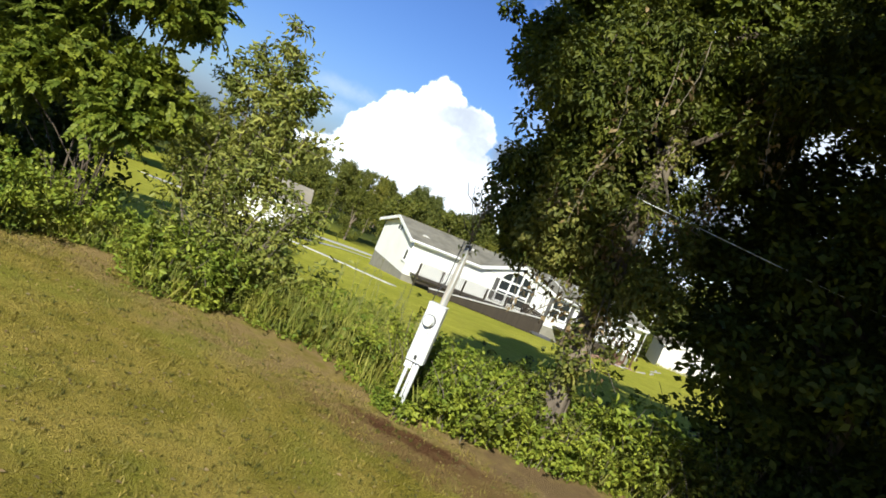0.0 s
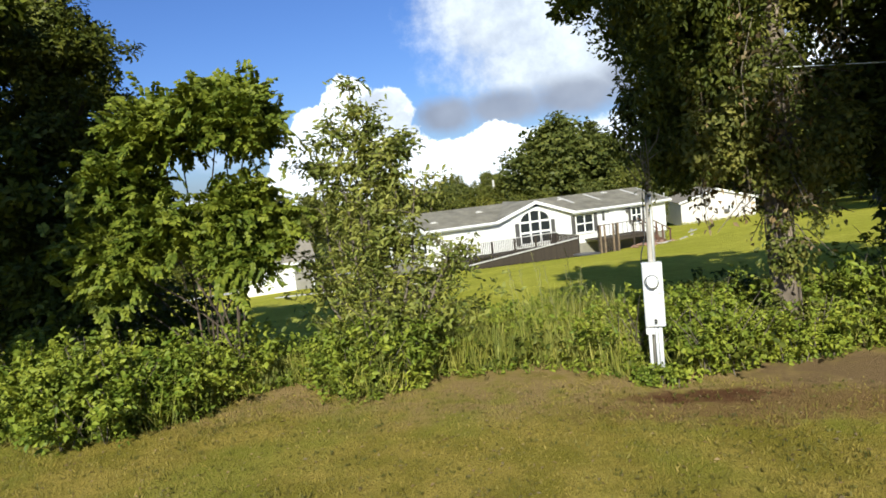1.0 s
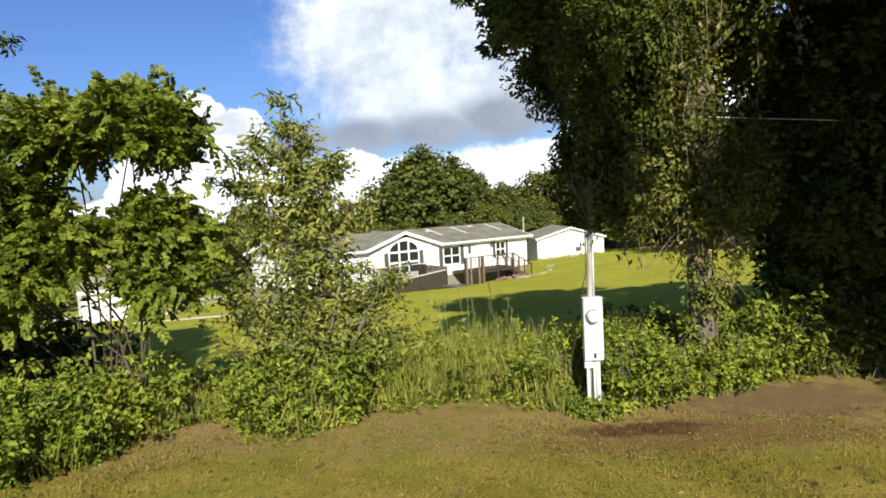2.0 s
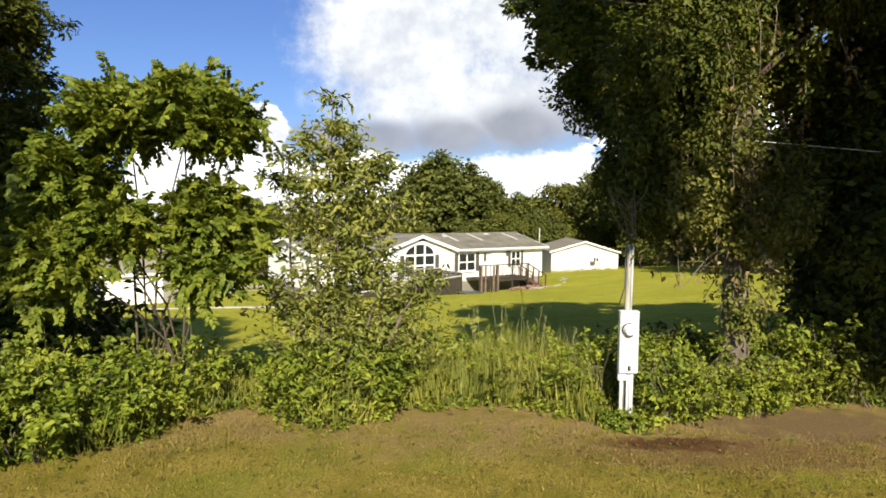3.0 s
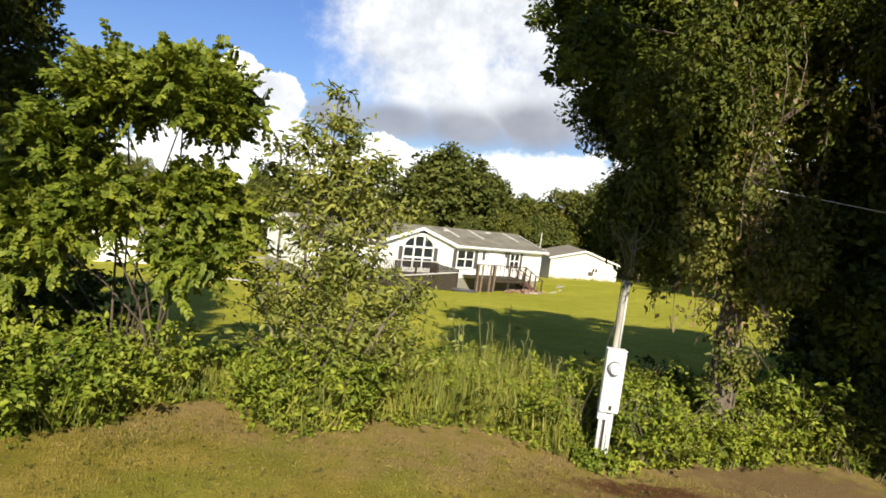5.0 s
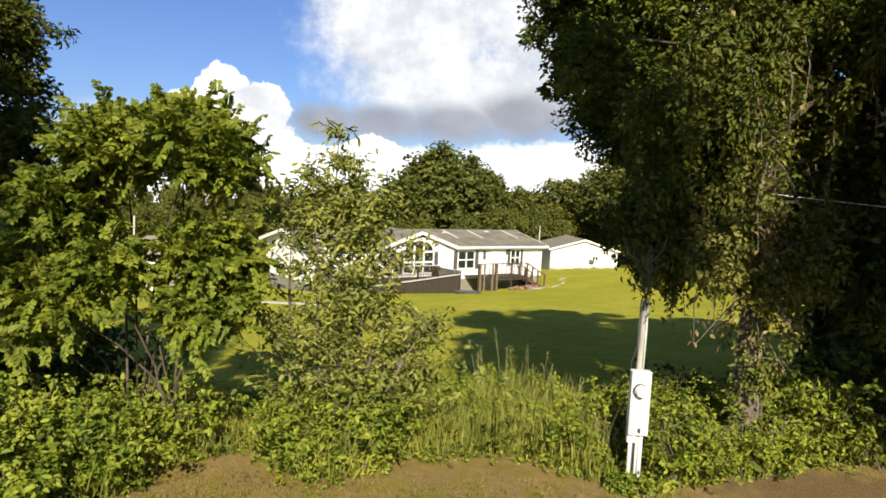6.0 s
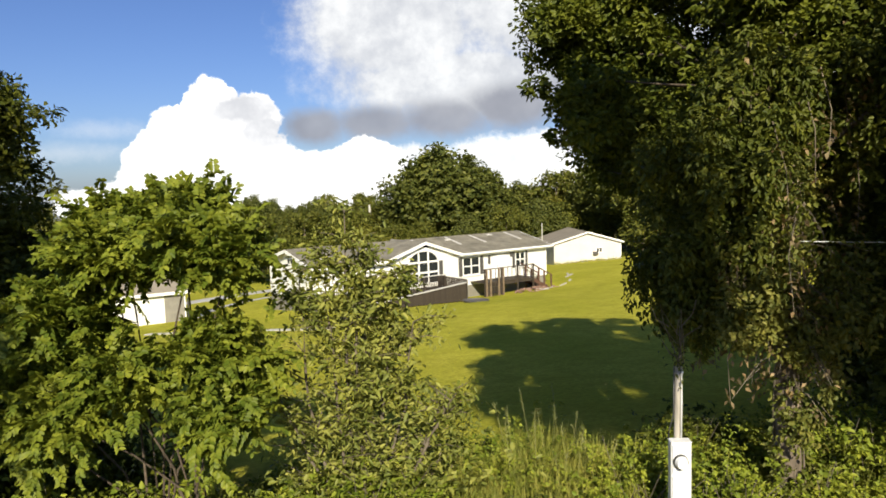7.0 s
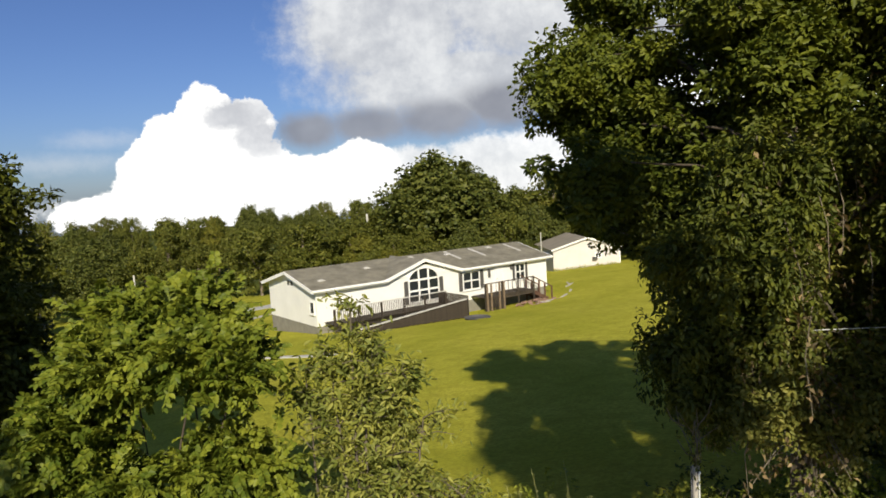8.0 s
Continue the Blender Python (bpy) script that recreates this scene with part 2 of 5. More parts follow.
def part(name, bm, mat, parent=None, label="", flat=True):
    me = mesh_of(bm, name, mat)
    if not flat:
        me.polygons.foreach_set("use_smooth", [True] * len(me.polygons))
    ob = new(name, me)
    if parent:
        ob.parent = parent
    if label:
        ob["label"] = label
    return ob


def piece(name, me, parent, m):
    ob = new(name, me)
    ob.parent = parent
    ob.matrix_basis = m
    return ob


def thing(name, m, label, category, group="", kind=""):
    ob = new(name)
    ob.matrix_basis = m
    ob.empty_display_size = 0.2
    return tagged(ob, label, category, group, kind)


def box(bm, x0, y0, z0, x1, y1, z1, bevel=0.0):
    m = Matrix.LocRotScale(((x0 + x1) / 2, (y0 + y1) / 2, (z0 + z1) / 2), None, (abs(x1 - x0), abs(y1 - y0), abs(z1 - z0)))
    r = bmesh.ops.create_cube(bm, size=1, matrix=m)
    if bevel:
        es = list({e for v in r["verts"] for e in v.link_edges})
        bmesh.ops.bevel(bm, geom=es, offset=bevel, segments=1, affect="EDGES")
    return bm


def boxed(*a, bevel=0.0):
    return box(bmesh.new(), *a, bevel=bevel)


def tube(bm, pts, radii, sides=8, cap=True):
    """A tapered, bent tube through the points."""
    rings = []
    pts = [Vector(p) for p in pts]
    for i, p in enumerate(pts):
        d = (pts[min(i + 1, len(pts) - 1)] - pts[max(i - 1, 0)]).normalized()
        s = d.orthogonal().normalized() if abs(d.z) < 0.9 else Vector((1, 0, 0)).cross(d).normalized()
        n = d.cross(s)
        rings.append([bm.verts.new(p + (s * math.cos(a) + n * math.sin(a)) * radii[i]) for a in [2 * math.pi * k / sides for k in range(sides)]])
    for a, b in zip(rings, rings[1:]):
        best = min(range(sides), key=lambda k: (b[k].co - a[0].co).length)
        for k in range(sides):
            bm.faces.new((a[k], a[(k + 1) % sides], b[(k + 1 + best) % sides], b[(k + best) % sides]))
    if cap and sides > 2:
        bm.faces.new(list(reversed(rings[0])))
        bm.faces.new(rings[-1])
    return bm


def slab(bm, corners, thick):
    """A flat plate of that thickness below its corner points."""
    top = [bm.verts.new(c) for c in corners]
    n = (top[1].co - top[0].co).cross(top[2].co - top[0].co).normalized()
    if n.z < 0:
        n = -n
    low = [bm.verts.new(v.co - n * thick) for v in top]
    bm.faces.new(top)
    bm.faces.new(list(reversed(low)))
    for i in range(len(top)):
        j = (i + 1) % len(top)
        bm.faces.new((top[i], low[i], low[j], top[j]))
    return bm


rng = np.random.default_rng(7)


def unit(a):
    return a / np.maximum(np.linalg.norm(a, axis=1, keepdims=True), 1e-6)


def leaves(name, at_, way, up, length, width, mat, parent=None, fold=0.25, oval=False):
    """One mesh of many folded leaves: where each starts, where it points, its upper side, and its size. oval: a rounder blade of two halves."""
    n = len(at_)
    d = unit(way)
    s = unit(np.cross(d, up))
    q = np.cross(s, d)
    length, width = np.broadcast_to(length, n)[:, None], np.broadcast_to(width, n)[:, None]
    k = 6 if oval else 4
    co = np.empty((n, k, 3), np.float32)
    co[:, 0] = at_
    tip = at_ + d * length - q * length * 0.14
    if oval:
        a, b = at_ + d * length * 0.28, at_ + d * length * 0.68 - q * length * 0.05
        co[:, 1], co[:, 2] = a + s * width * 0.5 + q * width * fold, b + s * width * 0.42 + q * width * fold
        co[:, 3] = tip
        co[:, 4], co[:, 5] = b - s * width * 0.42 + q * width * fold, a - s * width * 0.5 + q * width * fold
        loops = (np.arange(n, dtype=np.int32)[:, None] * 6 + np.array((0, 1, 2, 3, 0, 3, 4, 5), np.int32)).ravel()
    else:
        mid = at_ + d * length * 0.45
        co[:, 1], co[:, 2], co[:, 3] = mid + s * width * 0.5 + q * width * fold, tip, mid - s * width * 0.5 + q * width * fold
        loops = np.arange(n * 4, dtype=np.int32)
    me = bpy.data.meshes.new(name)
    me.vertices.add(n * k)
    me.vertices.foreach_set("co", co.ravel())
    me.loops.add(len(loops))
    me.loops.foreach_set("vertex_index", loops)
    me.polygons.add(len(loops) // 4)
    me.polygons.foreach_set("loop_start", np.arange(len(loops) // 4, dtype=np.int32) * 4)
    me.update(calc_edges=True)
    me.materials.append(mat)
    ob = new(name, me)
    if parent:
        ob.parent = parent
    return ob


def ball(n, k=1.0):
    """Random points in a ball, k < 1/3 crowds them to the surface."""
    p = unit(rng.normal(size=(n, 3)))
    return p * (rng.random((n, 1)) ** k)


def clump_points(blobs, per, spread, crowd=0.28, tall=0.7):
    """Leaf places, their outward ways and clump centres, for a crown of blobs (u, v, z, ru, rv, rz, clumps)."""
    pts, out, cen, face = [], [], [], []
    for u, v, z, ru, rv, rz, n in blobs:
        b = ball(n, crowd) * np.array((ru, rv, rz)) + np.array((u, v, z))
        cen.append(b)
        face.append(unit((b - np.array((u, v, z))) / np.array((ru, rv, rz))))
        k = ball(n * per, 0.4).reshape(n, per, 3) * np.array((1.0, 1.0, tall)) * spread * 1.9 * rng.uniform(0.55, 1.35, (n, 1, 1))
        pts.append((b[:, None, :] + k).reshape(-1, 3))
        out.append(k.reshape(-1, 3))
    return np.concatenate(pts), unit(np.concatenate(out)), np.concatenate(cen), np.concatenate(face)


AXES = np.array(((U.x, U.y, 0), (V.x, V.y, 0), (0, 0, 1)))


def to_world(p):
    return p @ AXES


def ways(n, droop=0.3, flat=0.6):
    w = rng.normal(size=(n, 3))
    w[:, 2] = w[:, 2] * flat - droop
    return w


def ups(n, lift=1.0):
    w = rng.normal(size=(n, 3)) * 0.7
    w[:, 2] += lift
    return w


def limbs(parent, stem, centres, n, r0, r1, sag=0.15, sides=5):
    """Boughs from points of the stem out to some of the clumps."""
    pick = rng.choice(len(centres), min(n, len(centres)), replace=False)
    for c in centres[pick]:
        c = Vector(c)
        k = min(range(len(stem)), key=lambda i: abs(stem[i].z - (c.z - 0.45 * (c - stem[i]).length)))
        a = stem[k]
        mid = a.lerp(c, 0.5) + Vector((rng.normal() * 0.12, rng.normal() * 0.12, sag * (c - a).length))
        bm = tube(bmesh.new(), [a, a.lerp(mid, 0.5) + Vector((0, 0, 0.05)), mid, mid.lerp(c, 0.5), c], [r0, r0 * 0.8, (r0 + r1) / 2, r1 * 1.3, r1], sides)
        part("limb", bm, M_LIMB, parent, "", False)


# ---------------- the ground ----------------
def build_ground():
    us = np.concatenate((-np.geomspace(900, 16, 26), np.linspace(-15, 15, 76), np.geomspace(16, 900, 26)))
    vs = np.concatenate((-np.geomspace(500, 13, 16), np.linspace(-12, 8, 64), np.linspace(8.6, 60, 70), np.geomspace(62, 1400, 34)))
    uu, vv = np.meshgrid(us, vs)
    x, y = U.x * uu + V.x * vv, U.y * uu + V.y * vv
    z = land(x, y)
    rough = np.where((vv > -13) & (vv < 3) & (np.abs(uu) < 16), rng.normal(size=z.shape) * 0.012, 0)
    co = np.stack((x, y, z + rough), -1).reshape(-1, 3)
    w = len(us)
    i = (np.arange(len(vs) - 1)[:, None] * w + np.arange(w - 1)[None, :]).ravel()
    faces = np.stack((i, i + 1, i + w + 1, i + w), 1)
    me = bpy.data.meshes.new("ground")
    me.from_pydata(co.tolist(), [], faces.tolist())
    me.polygons.foreach_set("use_smooth", [True] * len(me.polygons))
    m = bpy.data.materials.new("turf_and_lawn")
    m.use_nodes = True
    t = m.node_tree
    p = t.nodes["Principled BSDF"]
    co = node(t, "ShaderNodeTexCoord").outputs["Object"]
    v = node(t, "ShaderNodeVectorMath", {0: co, 1: V}, operation="DOT_PRODUCT").outputs["Value"]
    u = node(t, "ShaderNodeVectorMath", {0: co, 1: U}, operation="DOT_PRODUCT").outputs["Value"]

    def noise_(s, d=4.0, r=0.6):
        return node(t, "ShaderNodeTexNoise", {"Vector": co, "Scale": s, "Detail": d, "Roughness": r}).outputs["Fac"]

    def ramp(x, a, b):
        return node(t, "ShaderNodeMapRange", {0: x, 1: a, 2: b}, interpolation_type="SMOOTHSTEP").outputs[0]

    wob = maths(t, "MULTIPLY", maths(t, "SUBTRACT", noise_(0.6), 0.5), 2.2)
    vw = maths(t, "ADD", v, wob)
    lawn = blend(t, ramp(noise_(0.22), 0.3, 0.7), (0.375, 0.368, 0.038), (0.50, 0.458, 0.062))
    lawn = blend(t, maths(t, "MULTIPLY", ramp(noise_(9.0), 0.35, 0.7), 0.52), lawn, (0.17, 0.20, 0.022))
    lawn = blend(t, maths(t, "MULTIPLY", ramp(noise_(1.7, 5.0, 0.65), 0.42, 0.66), 0.42), lawn, (0.24, 0.24, 0.022))
    turf = blend(t, ramp(noise_(1.1), 0.35, 0.68), (0.205, 0.175, 0.025), (0.36, 0.275, 0.06))
    turf = blend(t, maths(t, "MULTIPLY", ramp(noise_(26.0), 0.4, 0.75), 0.55), turf, (0.11, 0.09, 0.024))
    turf = blend(t, maths(t, "MULTIPLY", ramp(noise_(60.0), 0.55, 0.8), 0.5), turf, (0.46, 0.37, 0.16))
    turf = blend(t, maths(t, "MULTIPLY", ramp(noise_(0.45), 0.45, 0.62), 0.5), turf, (0.20, 0.22, 0.03))
    dirt = blend(t, noise_(9.0), (0.20, 0.138, 0.052), (0.36, 0.26, 0.115))
    edge = maths(t, "MULTIPLY", ramp(vw, -1.7, -0.4), ramp(maths(t, "MULTIPLY", vw, -1.0), -2.6, -0.9))
    near = blend(t, maths(t, "MULTIPLY", edge, ramp(noise_(2.2), 0.28, 0.6)), turf, dirt)
    # worn soil: a broad brown stretch by the trunk, a red-brown scar before the pole
    for cu, cv, ru, rv, tone, strong in ((1.2, -0.9, 2.6, 0.8, (0.19, 0.115, 0.052), 0.8), (2.5, 0.25, 1.9, 0.95, (0.20, 0.135, 0.07), 0.95), (0.45, -0.62, 1.05, 0.34, (0.115, 0.058, 0.028), 1.0)):
        du = maths(t, "DIVIDE", maths(t, "SUBTRACT", u, cu), ru)
        dv = maths(t, "DIVIDE", maths(t, "SUBTRACT", v, cv), rv)
        reach = maths(t, "SUBTRACT", 1.0, maths(t, "ADD", maths(t, "MULTIPLY", du, du), maths(t, "MULTIPLY", dv, dv)))
        spot = ramp(maths(t, "ADD", reach, maths(t, "MULTIPLY", maths(t, "SUBTRACT", noise_(3.1, 5.0), 0.5), 2.4)), 0.1, 0.9)
        near = blend(t, maths(t, "MULTIPLY", spot, strong), near, blend(t, noise_(17.0), tuple(k * 0.7 for k in tone), tuple(k * 1.25 for k in tone)))
    c = blend(t, ramp(v, 2.0, 4.0), near, lawn)
    far = ramp(v, 90.0, 130.0)
    c = blend(t, far, c, (0.06, 0.075, 0.02))
    t.links.new(c, p.inputs["Base Color"])
    p.inputs["Roughness"].default_value = 0.95
    p.inputs["Specular IOR Level"].default_value = 0.02
    b = node(t, "ShaderNodeBump", {"Height": noise_(38.0, 6.0, 0.7), "Strength": 0.8, "Distance": 0.05})
    t.links.new(b.outputs[0], p.inputs["Normal"])
    me.materials.append(m)
    tagged(new("ground", me), "mown olive lawn sloping down to the house, worn brown turf along the verge", "ground", kind="structure")


build_ground()


# ---------------- the house ----------------
HX0, HX1, HY0, HY1 = 13.6, 34.5, 37.8, 45.6
EAVE, RIDGE, SILL, FLOOR = -0.86, 0.06, -3.35, -3.05
RUN = (HY1 - HY0) / 2
HYM = (HY0 + HY1) / 2


def lapped(x0, x1, z0, z1, y, step=0.2, gable=None):
    """Lap siding facing -y, one skin of boards leaning out at their lower edge; gable(z) may narrow it."""
    bm = bmesh.new()
    z, last = z0, None
    while z < z1 - 1e-4:
        zt = min(z + step, z1)
        (a, b), (c, d) = (gable(z), gable(zt)) if gable else ((x0, x1), (x0, x1))
        if d - c < 0.05:
            break
        q = [bm.verts.new(p) for p in ((a, y - 0.018, z), (b, y - 0.018, z), (d, y - 0.004, zt), (c, y - 0.004, zt))]
        bm.faces.new(q)
        if last:
            bm.faces.new((last[0], last[1], q[1], q[0]))
        last = (q[3], q[2])
        z = zt
    return bm


def window(parent, x0, x1, z0, z1, y, cols, rows, shutters=True, sw=0.34):
    """A sash window on a wall that faces -y: frame, bars, panes, sill and shutters."""
    w = new("window")
    w.parent = parent
    bm = bmesh.new()
    f = 0.09
    for a in ((x0 - f, z0 - f, x1 + f, z0), (x0 - f, z1, x1 + f, z1 + f), (x0 - f, z0, x0, z1), (x1, z0, x1 + f, z1)):
        box(bm, a[0], y - 0.06, a[1], a[2], y + 0.03, a[3])
    part("window_frame", bm, M_TRIM, w)
    dx, dz, g = (x1 - x0) / cols, (z1 - z0) / rows, 0.045
    for i in range(1, cols):
        part("bar", boxed(x0 + i * dx - g, y - 0.045, z0, x0 + i * dx + g, y + 0.01, z1), M_TRIM, w)
    for j in range(1, rows):
        part("bar", boxed(x0, y - 0.04, z0 + j * dz - g, x1, y + 0.012, z0 + j * dz + g), M_TRIM, w)
    for i in range(cols):
        for j in range(rows):
            part("pane", boxed(x0 + i * dx, y - 0.012, z0 + j * dz, x0 + (i + 1) * dx, y - 0.004, z0 + (j + 1) * dz), M_GLASS, w)
    part("sill", boxed(x0 - f - 0.04, y - 0.10, z0 - f - 0.05, x1 + f + 0.04, y, z0 - f), M_TRIM, w)
    if shutters:
        for xa in (x0 - f - sw - 0.02, x1 + f + 0.02):
            bm = boxed(xa, y - 0.05, z0 - f, xa + sw, y - 0.02, z1 + f)
            n = int((z1 - z0) / 0.09)
            for k in range(n):
                zz = z0 + (k + 0.5) * (z1 - z0) / n
                box(bm, xa + 0.05, y - 0.062, zz - 0.03, xa + sw - 0.05, y - 0.05, zz + 0.02)
            part("shutter", bm, M_SHUTTER, w, "dark slatted shutter")
    return w


def arched_window(parent, xc, half, z0, zs, y):
    """Three columns and two rows of panes under a round head."""
    w = new("window")
    w.parent = parent
    rise = half * 0.62
    f = 0.10
    x0, x1 = xc - half, xc + half
    bm = bmesh.new()
    box(bm, x0 - f, y - 0.06, z0 - f, x1 + f, y + 0.03, z0)
    box(bm, x0 - f, y - 0.06, z0, x0, y + 0.03, zs)
    box(bm, x1, y - 0.06, z0, x1 + f, y + 0.03, zs)
    n = 18
    for k in range(n):
        a0, a1 = math.pi * k / n, math.pi * (k + 1) / n
        pts = []
        for a, r in ((a0, 0), (a1, 0), (a1, f), (a0, f)):
            pts.append((xc + (half + r) * math.cos(a), zs + (rise + r) * math.sin(a)))
        front = [bm.verts.new((p[0], y - 0.06, p[1])) for p in pts]
        back = [bm.verts.new((p[0], y + 0.03, p[1])) for p in pts]
        bm.faces.new(front)
        for i in range(4):
            j = (i + 1) % 4
            bm.faces.new((front[i], back[i], back[j], front[j]))
    part("window_frame", bm, M_TRIM, w)
    g = 0.07
    dx = 2 * half / 3
    for i in (1, 2):
        part("bar", boxed(x0 + i * dx - g, y - 0.045, z0, x0 + i * dx + g, y + 0.01, zs + rise * 0.9), M_TRIM, w)
    zm = (z0 + zs) / 2
    for z in (zm, zs):
        part("bar", boxed(x0, y - 0.04, z - g, x1, y + 0.012, z + g), M_TRIM, w)
    for i in range(3):
        for a, b in ((z0, zm), (zm, zs)):
            part("pane", boxed(x0 + i * dx, y - 0.012, a, x0 + (i + 1) * dx, y - 0.004, b), M_GLASS, w)
        bm = bmesh.new()
        xs = np.linspace(x0 + i * dx, x0 + (i + 1) * dx, 7)
        top = [bm.verts.new((x, y - 0.012, zs + rise * math.sqrt(max(0.0, 1 - ((x - xc) / half) ** 2)))) for x in xs]
        low = [bm.verts.new((x, y - 0.012, zs)) for x in xs]
        for k in range(6):
            if (top[k].co - low[k].co).length < 1e-4:
                bm.faces.new((low[k], low[k + 1], top[k + 1]))
            elif (top[k + 1].co - low[k + 1].co).length < 1e-4:
                bm.faces.new((low[k], low[k + 1], top[k]))
            else:
                bm.faces.new((low[k], low[k + 1], top[k + 1], top[k]))
        part("pane", bm, M_GLASS, w)
    for xa in (x0 - f - 0.36, x1 + f + 0.02):
        bm = boxed(xa, y - 0.05, z0 - f, xa + 0.34, y - 0.02, zs)
        for k in range(14):
            zz = z0 + (k + 0.5) * (zs - z0) / 14
            box(bm, xa + 0.05, y - 0.062, zz - 0.03, xa + 0.29, y - 0.05, zz + 0.02)
        part("shutter", bm, M_SHUTTER, w, "dark slatted shutter")
    return w


def build_house():
    h = thing("house", Matrix(), "long white house, grey shingle roof, front gable, dark shutters", "house")
    # body and siding
    bm = bmesh.new()
    box(bm, HX0, HY0, SILL, HX1, HY1, EAVE)
    part("wall", bm, M_SIDING, h)
    part("wall_siding", lapped(HX0, HX1, SILL, EAVE, HY0), M_SIDING, h)

    def end(x, face):
        bm = bmesh.new()
        top = RIDGE - 0.03

        def span(z):
            k = 0 if z <= EAVE else (z - EAVE) / (top - EAVE) * RUN
            return HY0 + k - HYM, HY1 - k - HYM
        bm.free()
        bm = lapped(0, 0, SILL, top - 0.02, 0, 0.2, span)
        turn = Matrix.Translation((x, HYM, 0)) @ Matrix.Rotation(radians(90 * face), 4, "Z")
        bmesh.ops.transform(bm, matrix=turn, verts=bm.verts)
        part("gable_wall", bm, M_SIDING, h)

    end(HX0, -1)
    end(HX1, 1)
    # corner boards
    for x in (HX0, HX1):
        part("corner_board", boxed(x - 0.05, HY0 - 0.04, SILL, x + 0.05, HY0 + 0.06, EAVE), M_TRIM, h)
    # skirting down to the ground, in panels
    n = 14
    for k in range(n):
        a, b = HX0 + 0.04 + (HX1 - HX0 - 0.08) * k / n, HX0 + 0.04 + (HX1 - HX0 - 0.08) * (k + 1) / n
        low = float(min(land(a, HY0), land(b, HY0))) - 0.15
        part("skirting_panel", boxed(a + 0.006, HY0 + 0.03, low, b - 0.006, HY0 + 0.07, SILL), M_SKIRT, h)
    for k in range(5):
        a, b = HY0 + 0.08 + (HY1 - HY0 - 0.1) * k / 5, HY0 + 0.08 + (HY1 - HY0 - 0.1) * (k + 1) / 5
        low = float(min(land(HX0, a), land(HX0, b))) - 0.15
        part("skirting_panel", boxed(HX0 + 0.03, a + 0.006, low, HX0 + 0.07, b - 0.006, SILL), M_SKIRT, h)
        part("skirting_panel", boxed(HX1 - 0.07, a + 0.006, low - 0.3, HX1 - 0.03, b - 0.006, SILL), M_SKIRT, h)
    # roof
    o = 0.38
    slope = (RIDGE - EAVE) / RUN
    ye, ze = HY0 - o, EAVE - o * slope + 0.10
    yb = HY1 + o
    zr = RIDGE + 0.10
    xa, xb = HX0 - 0.45, HX1 + 0.45
    roof = new("roof")
    roof.parent = h
    GX0, GX1, GXP, GZ = 18.9, 25.5, 22.2, 0.18
    ym = HY0 + 0.02

    def zroof(y):
        return ze + (y - ye) * (zr - ze) / (HYM - ye)
    for a, b, y0 in ((xa, GX0, ye), (GX0, GX1, ym), (GX1, xb, ye)):
        part("roof_slope", slab(bmesh.new(), [(a, y0, zroof(y0)), (b, y0, zroof(y0)), (b, HYM, zr), (a, HYM, zr)], 0.10), M_SHINGLE, roof)
    part("roof_slope", slab(bmesh.new(), [(xa, yb, ze), (xa, HYM, zr), (xb, HYM, zr), (xb, yb, ze)], 0.10), M_SHINGLE, roof)
    # shingle courses, a low step each
    for xl, xr, first in ((xa, GX0, 0), (GX0, GX1, 2), (GX1, xb, 0)):
        bm = bmesh.new()
        c = 18
        last = None
        for k in range(first, c):
            y0, y1 = ye + (HYM - ye) * k / c, ye + (HYM - ye) * (k + 1) / c
            z0, z1 = zroof(y0), zroof(y1)
            q = [bm.verts.new(p) for p in ((xl, y0, z0 + 0.022), (xr, y0, z0 + 0.022), (xr, y1, z1 + 0.008), (xl, y1, z1 + 0.008))]
            bm.faces.new(q)
            if last:
                bm.faces.new((last[0], last[1], q[1], q[0]))
            last = (q[3], q[2])
        part("shingle_course", bm, M_SHINGLE, roof)
    part("ridge_cap", boxed(xa, HYM - 0.14, zr - 0.02, xb, HYM + 0.14, zr + 0.025), M_SHINGLE, roof)
    # fascia and gutter, interrupted by the front gable
    for a, b in ((xa, GX0 + 0.1), (GX1 - 0.1, xb)):
        part("fascia", boxed(a, ye - 0.03, ze - 0.2, b, ye, ze + 0.02), M_TRIM, h, "white fascia board")
        part("gutter", boxed(a, ye - 0.13, ze - 0.13, b, ye - 0.032, ze - 0.01, bevel=0.02), M_TRIM, h, "white gutter")
        part("soffit", boxed(a, ye, ze - 0.16, b, HY0, ze - 0.13), M_TRIM, h)
    for x in (xa, xb):
        bm = bmesh.new()
        for y0, z0, y1, z1 in ((ye, ze, HYM, zr), (yb, ze, HYM, zr)):
            slab(bm, [(x - 0.03, y0, z0 + 0.02), (x + 0.03, y0, z0 + 0.02), (x + 0.03, y1, z1 + 0.02), (x - 0.03, y1, z1 + 0.02)], 0.22)
        part("rake_board", bm, M_TRIM, h, "white rake board")
    # pair of small vents high on the end wall
    for y in (HYM - 0.35, HYM + 0.2):
        part("vent", boxed(HX0 - 0.04, y, -0.85, HX0 - 0.019, y + 0.3, -0.55), M_SHUTTER, h)
    # front gable: wall, roof planes running back, rake boards
    gb = new("front_gable")
    gb.parent = h
    ge = EAVE - 0.02
    gs = (GZ - ge) / (GXP - GX0)
    part("gable_wall", lapped(GX0 + 0.3, GX1 - 0.3, ge - 0.05, GZ - 0.12, HY0 - 0.06, 0.2,
         lambda z: (GX0 + 0.35 + max(0, (z - ge)) / gs, GX1 - 0.35 - max(0, (z - ge)) / gs)), M_SIDING, gb)
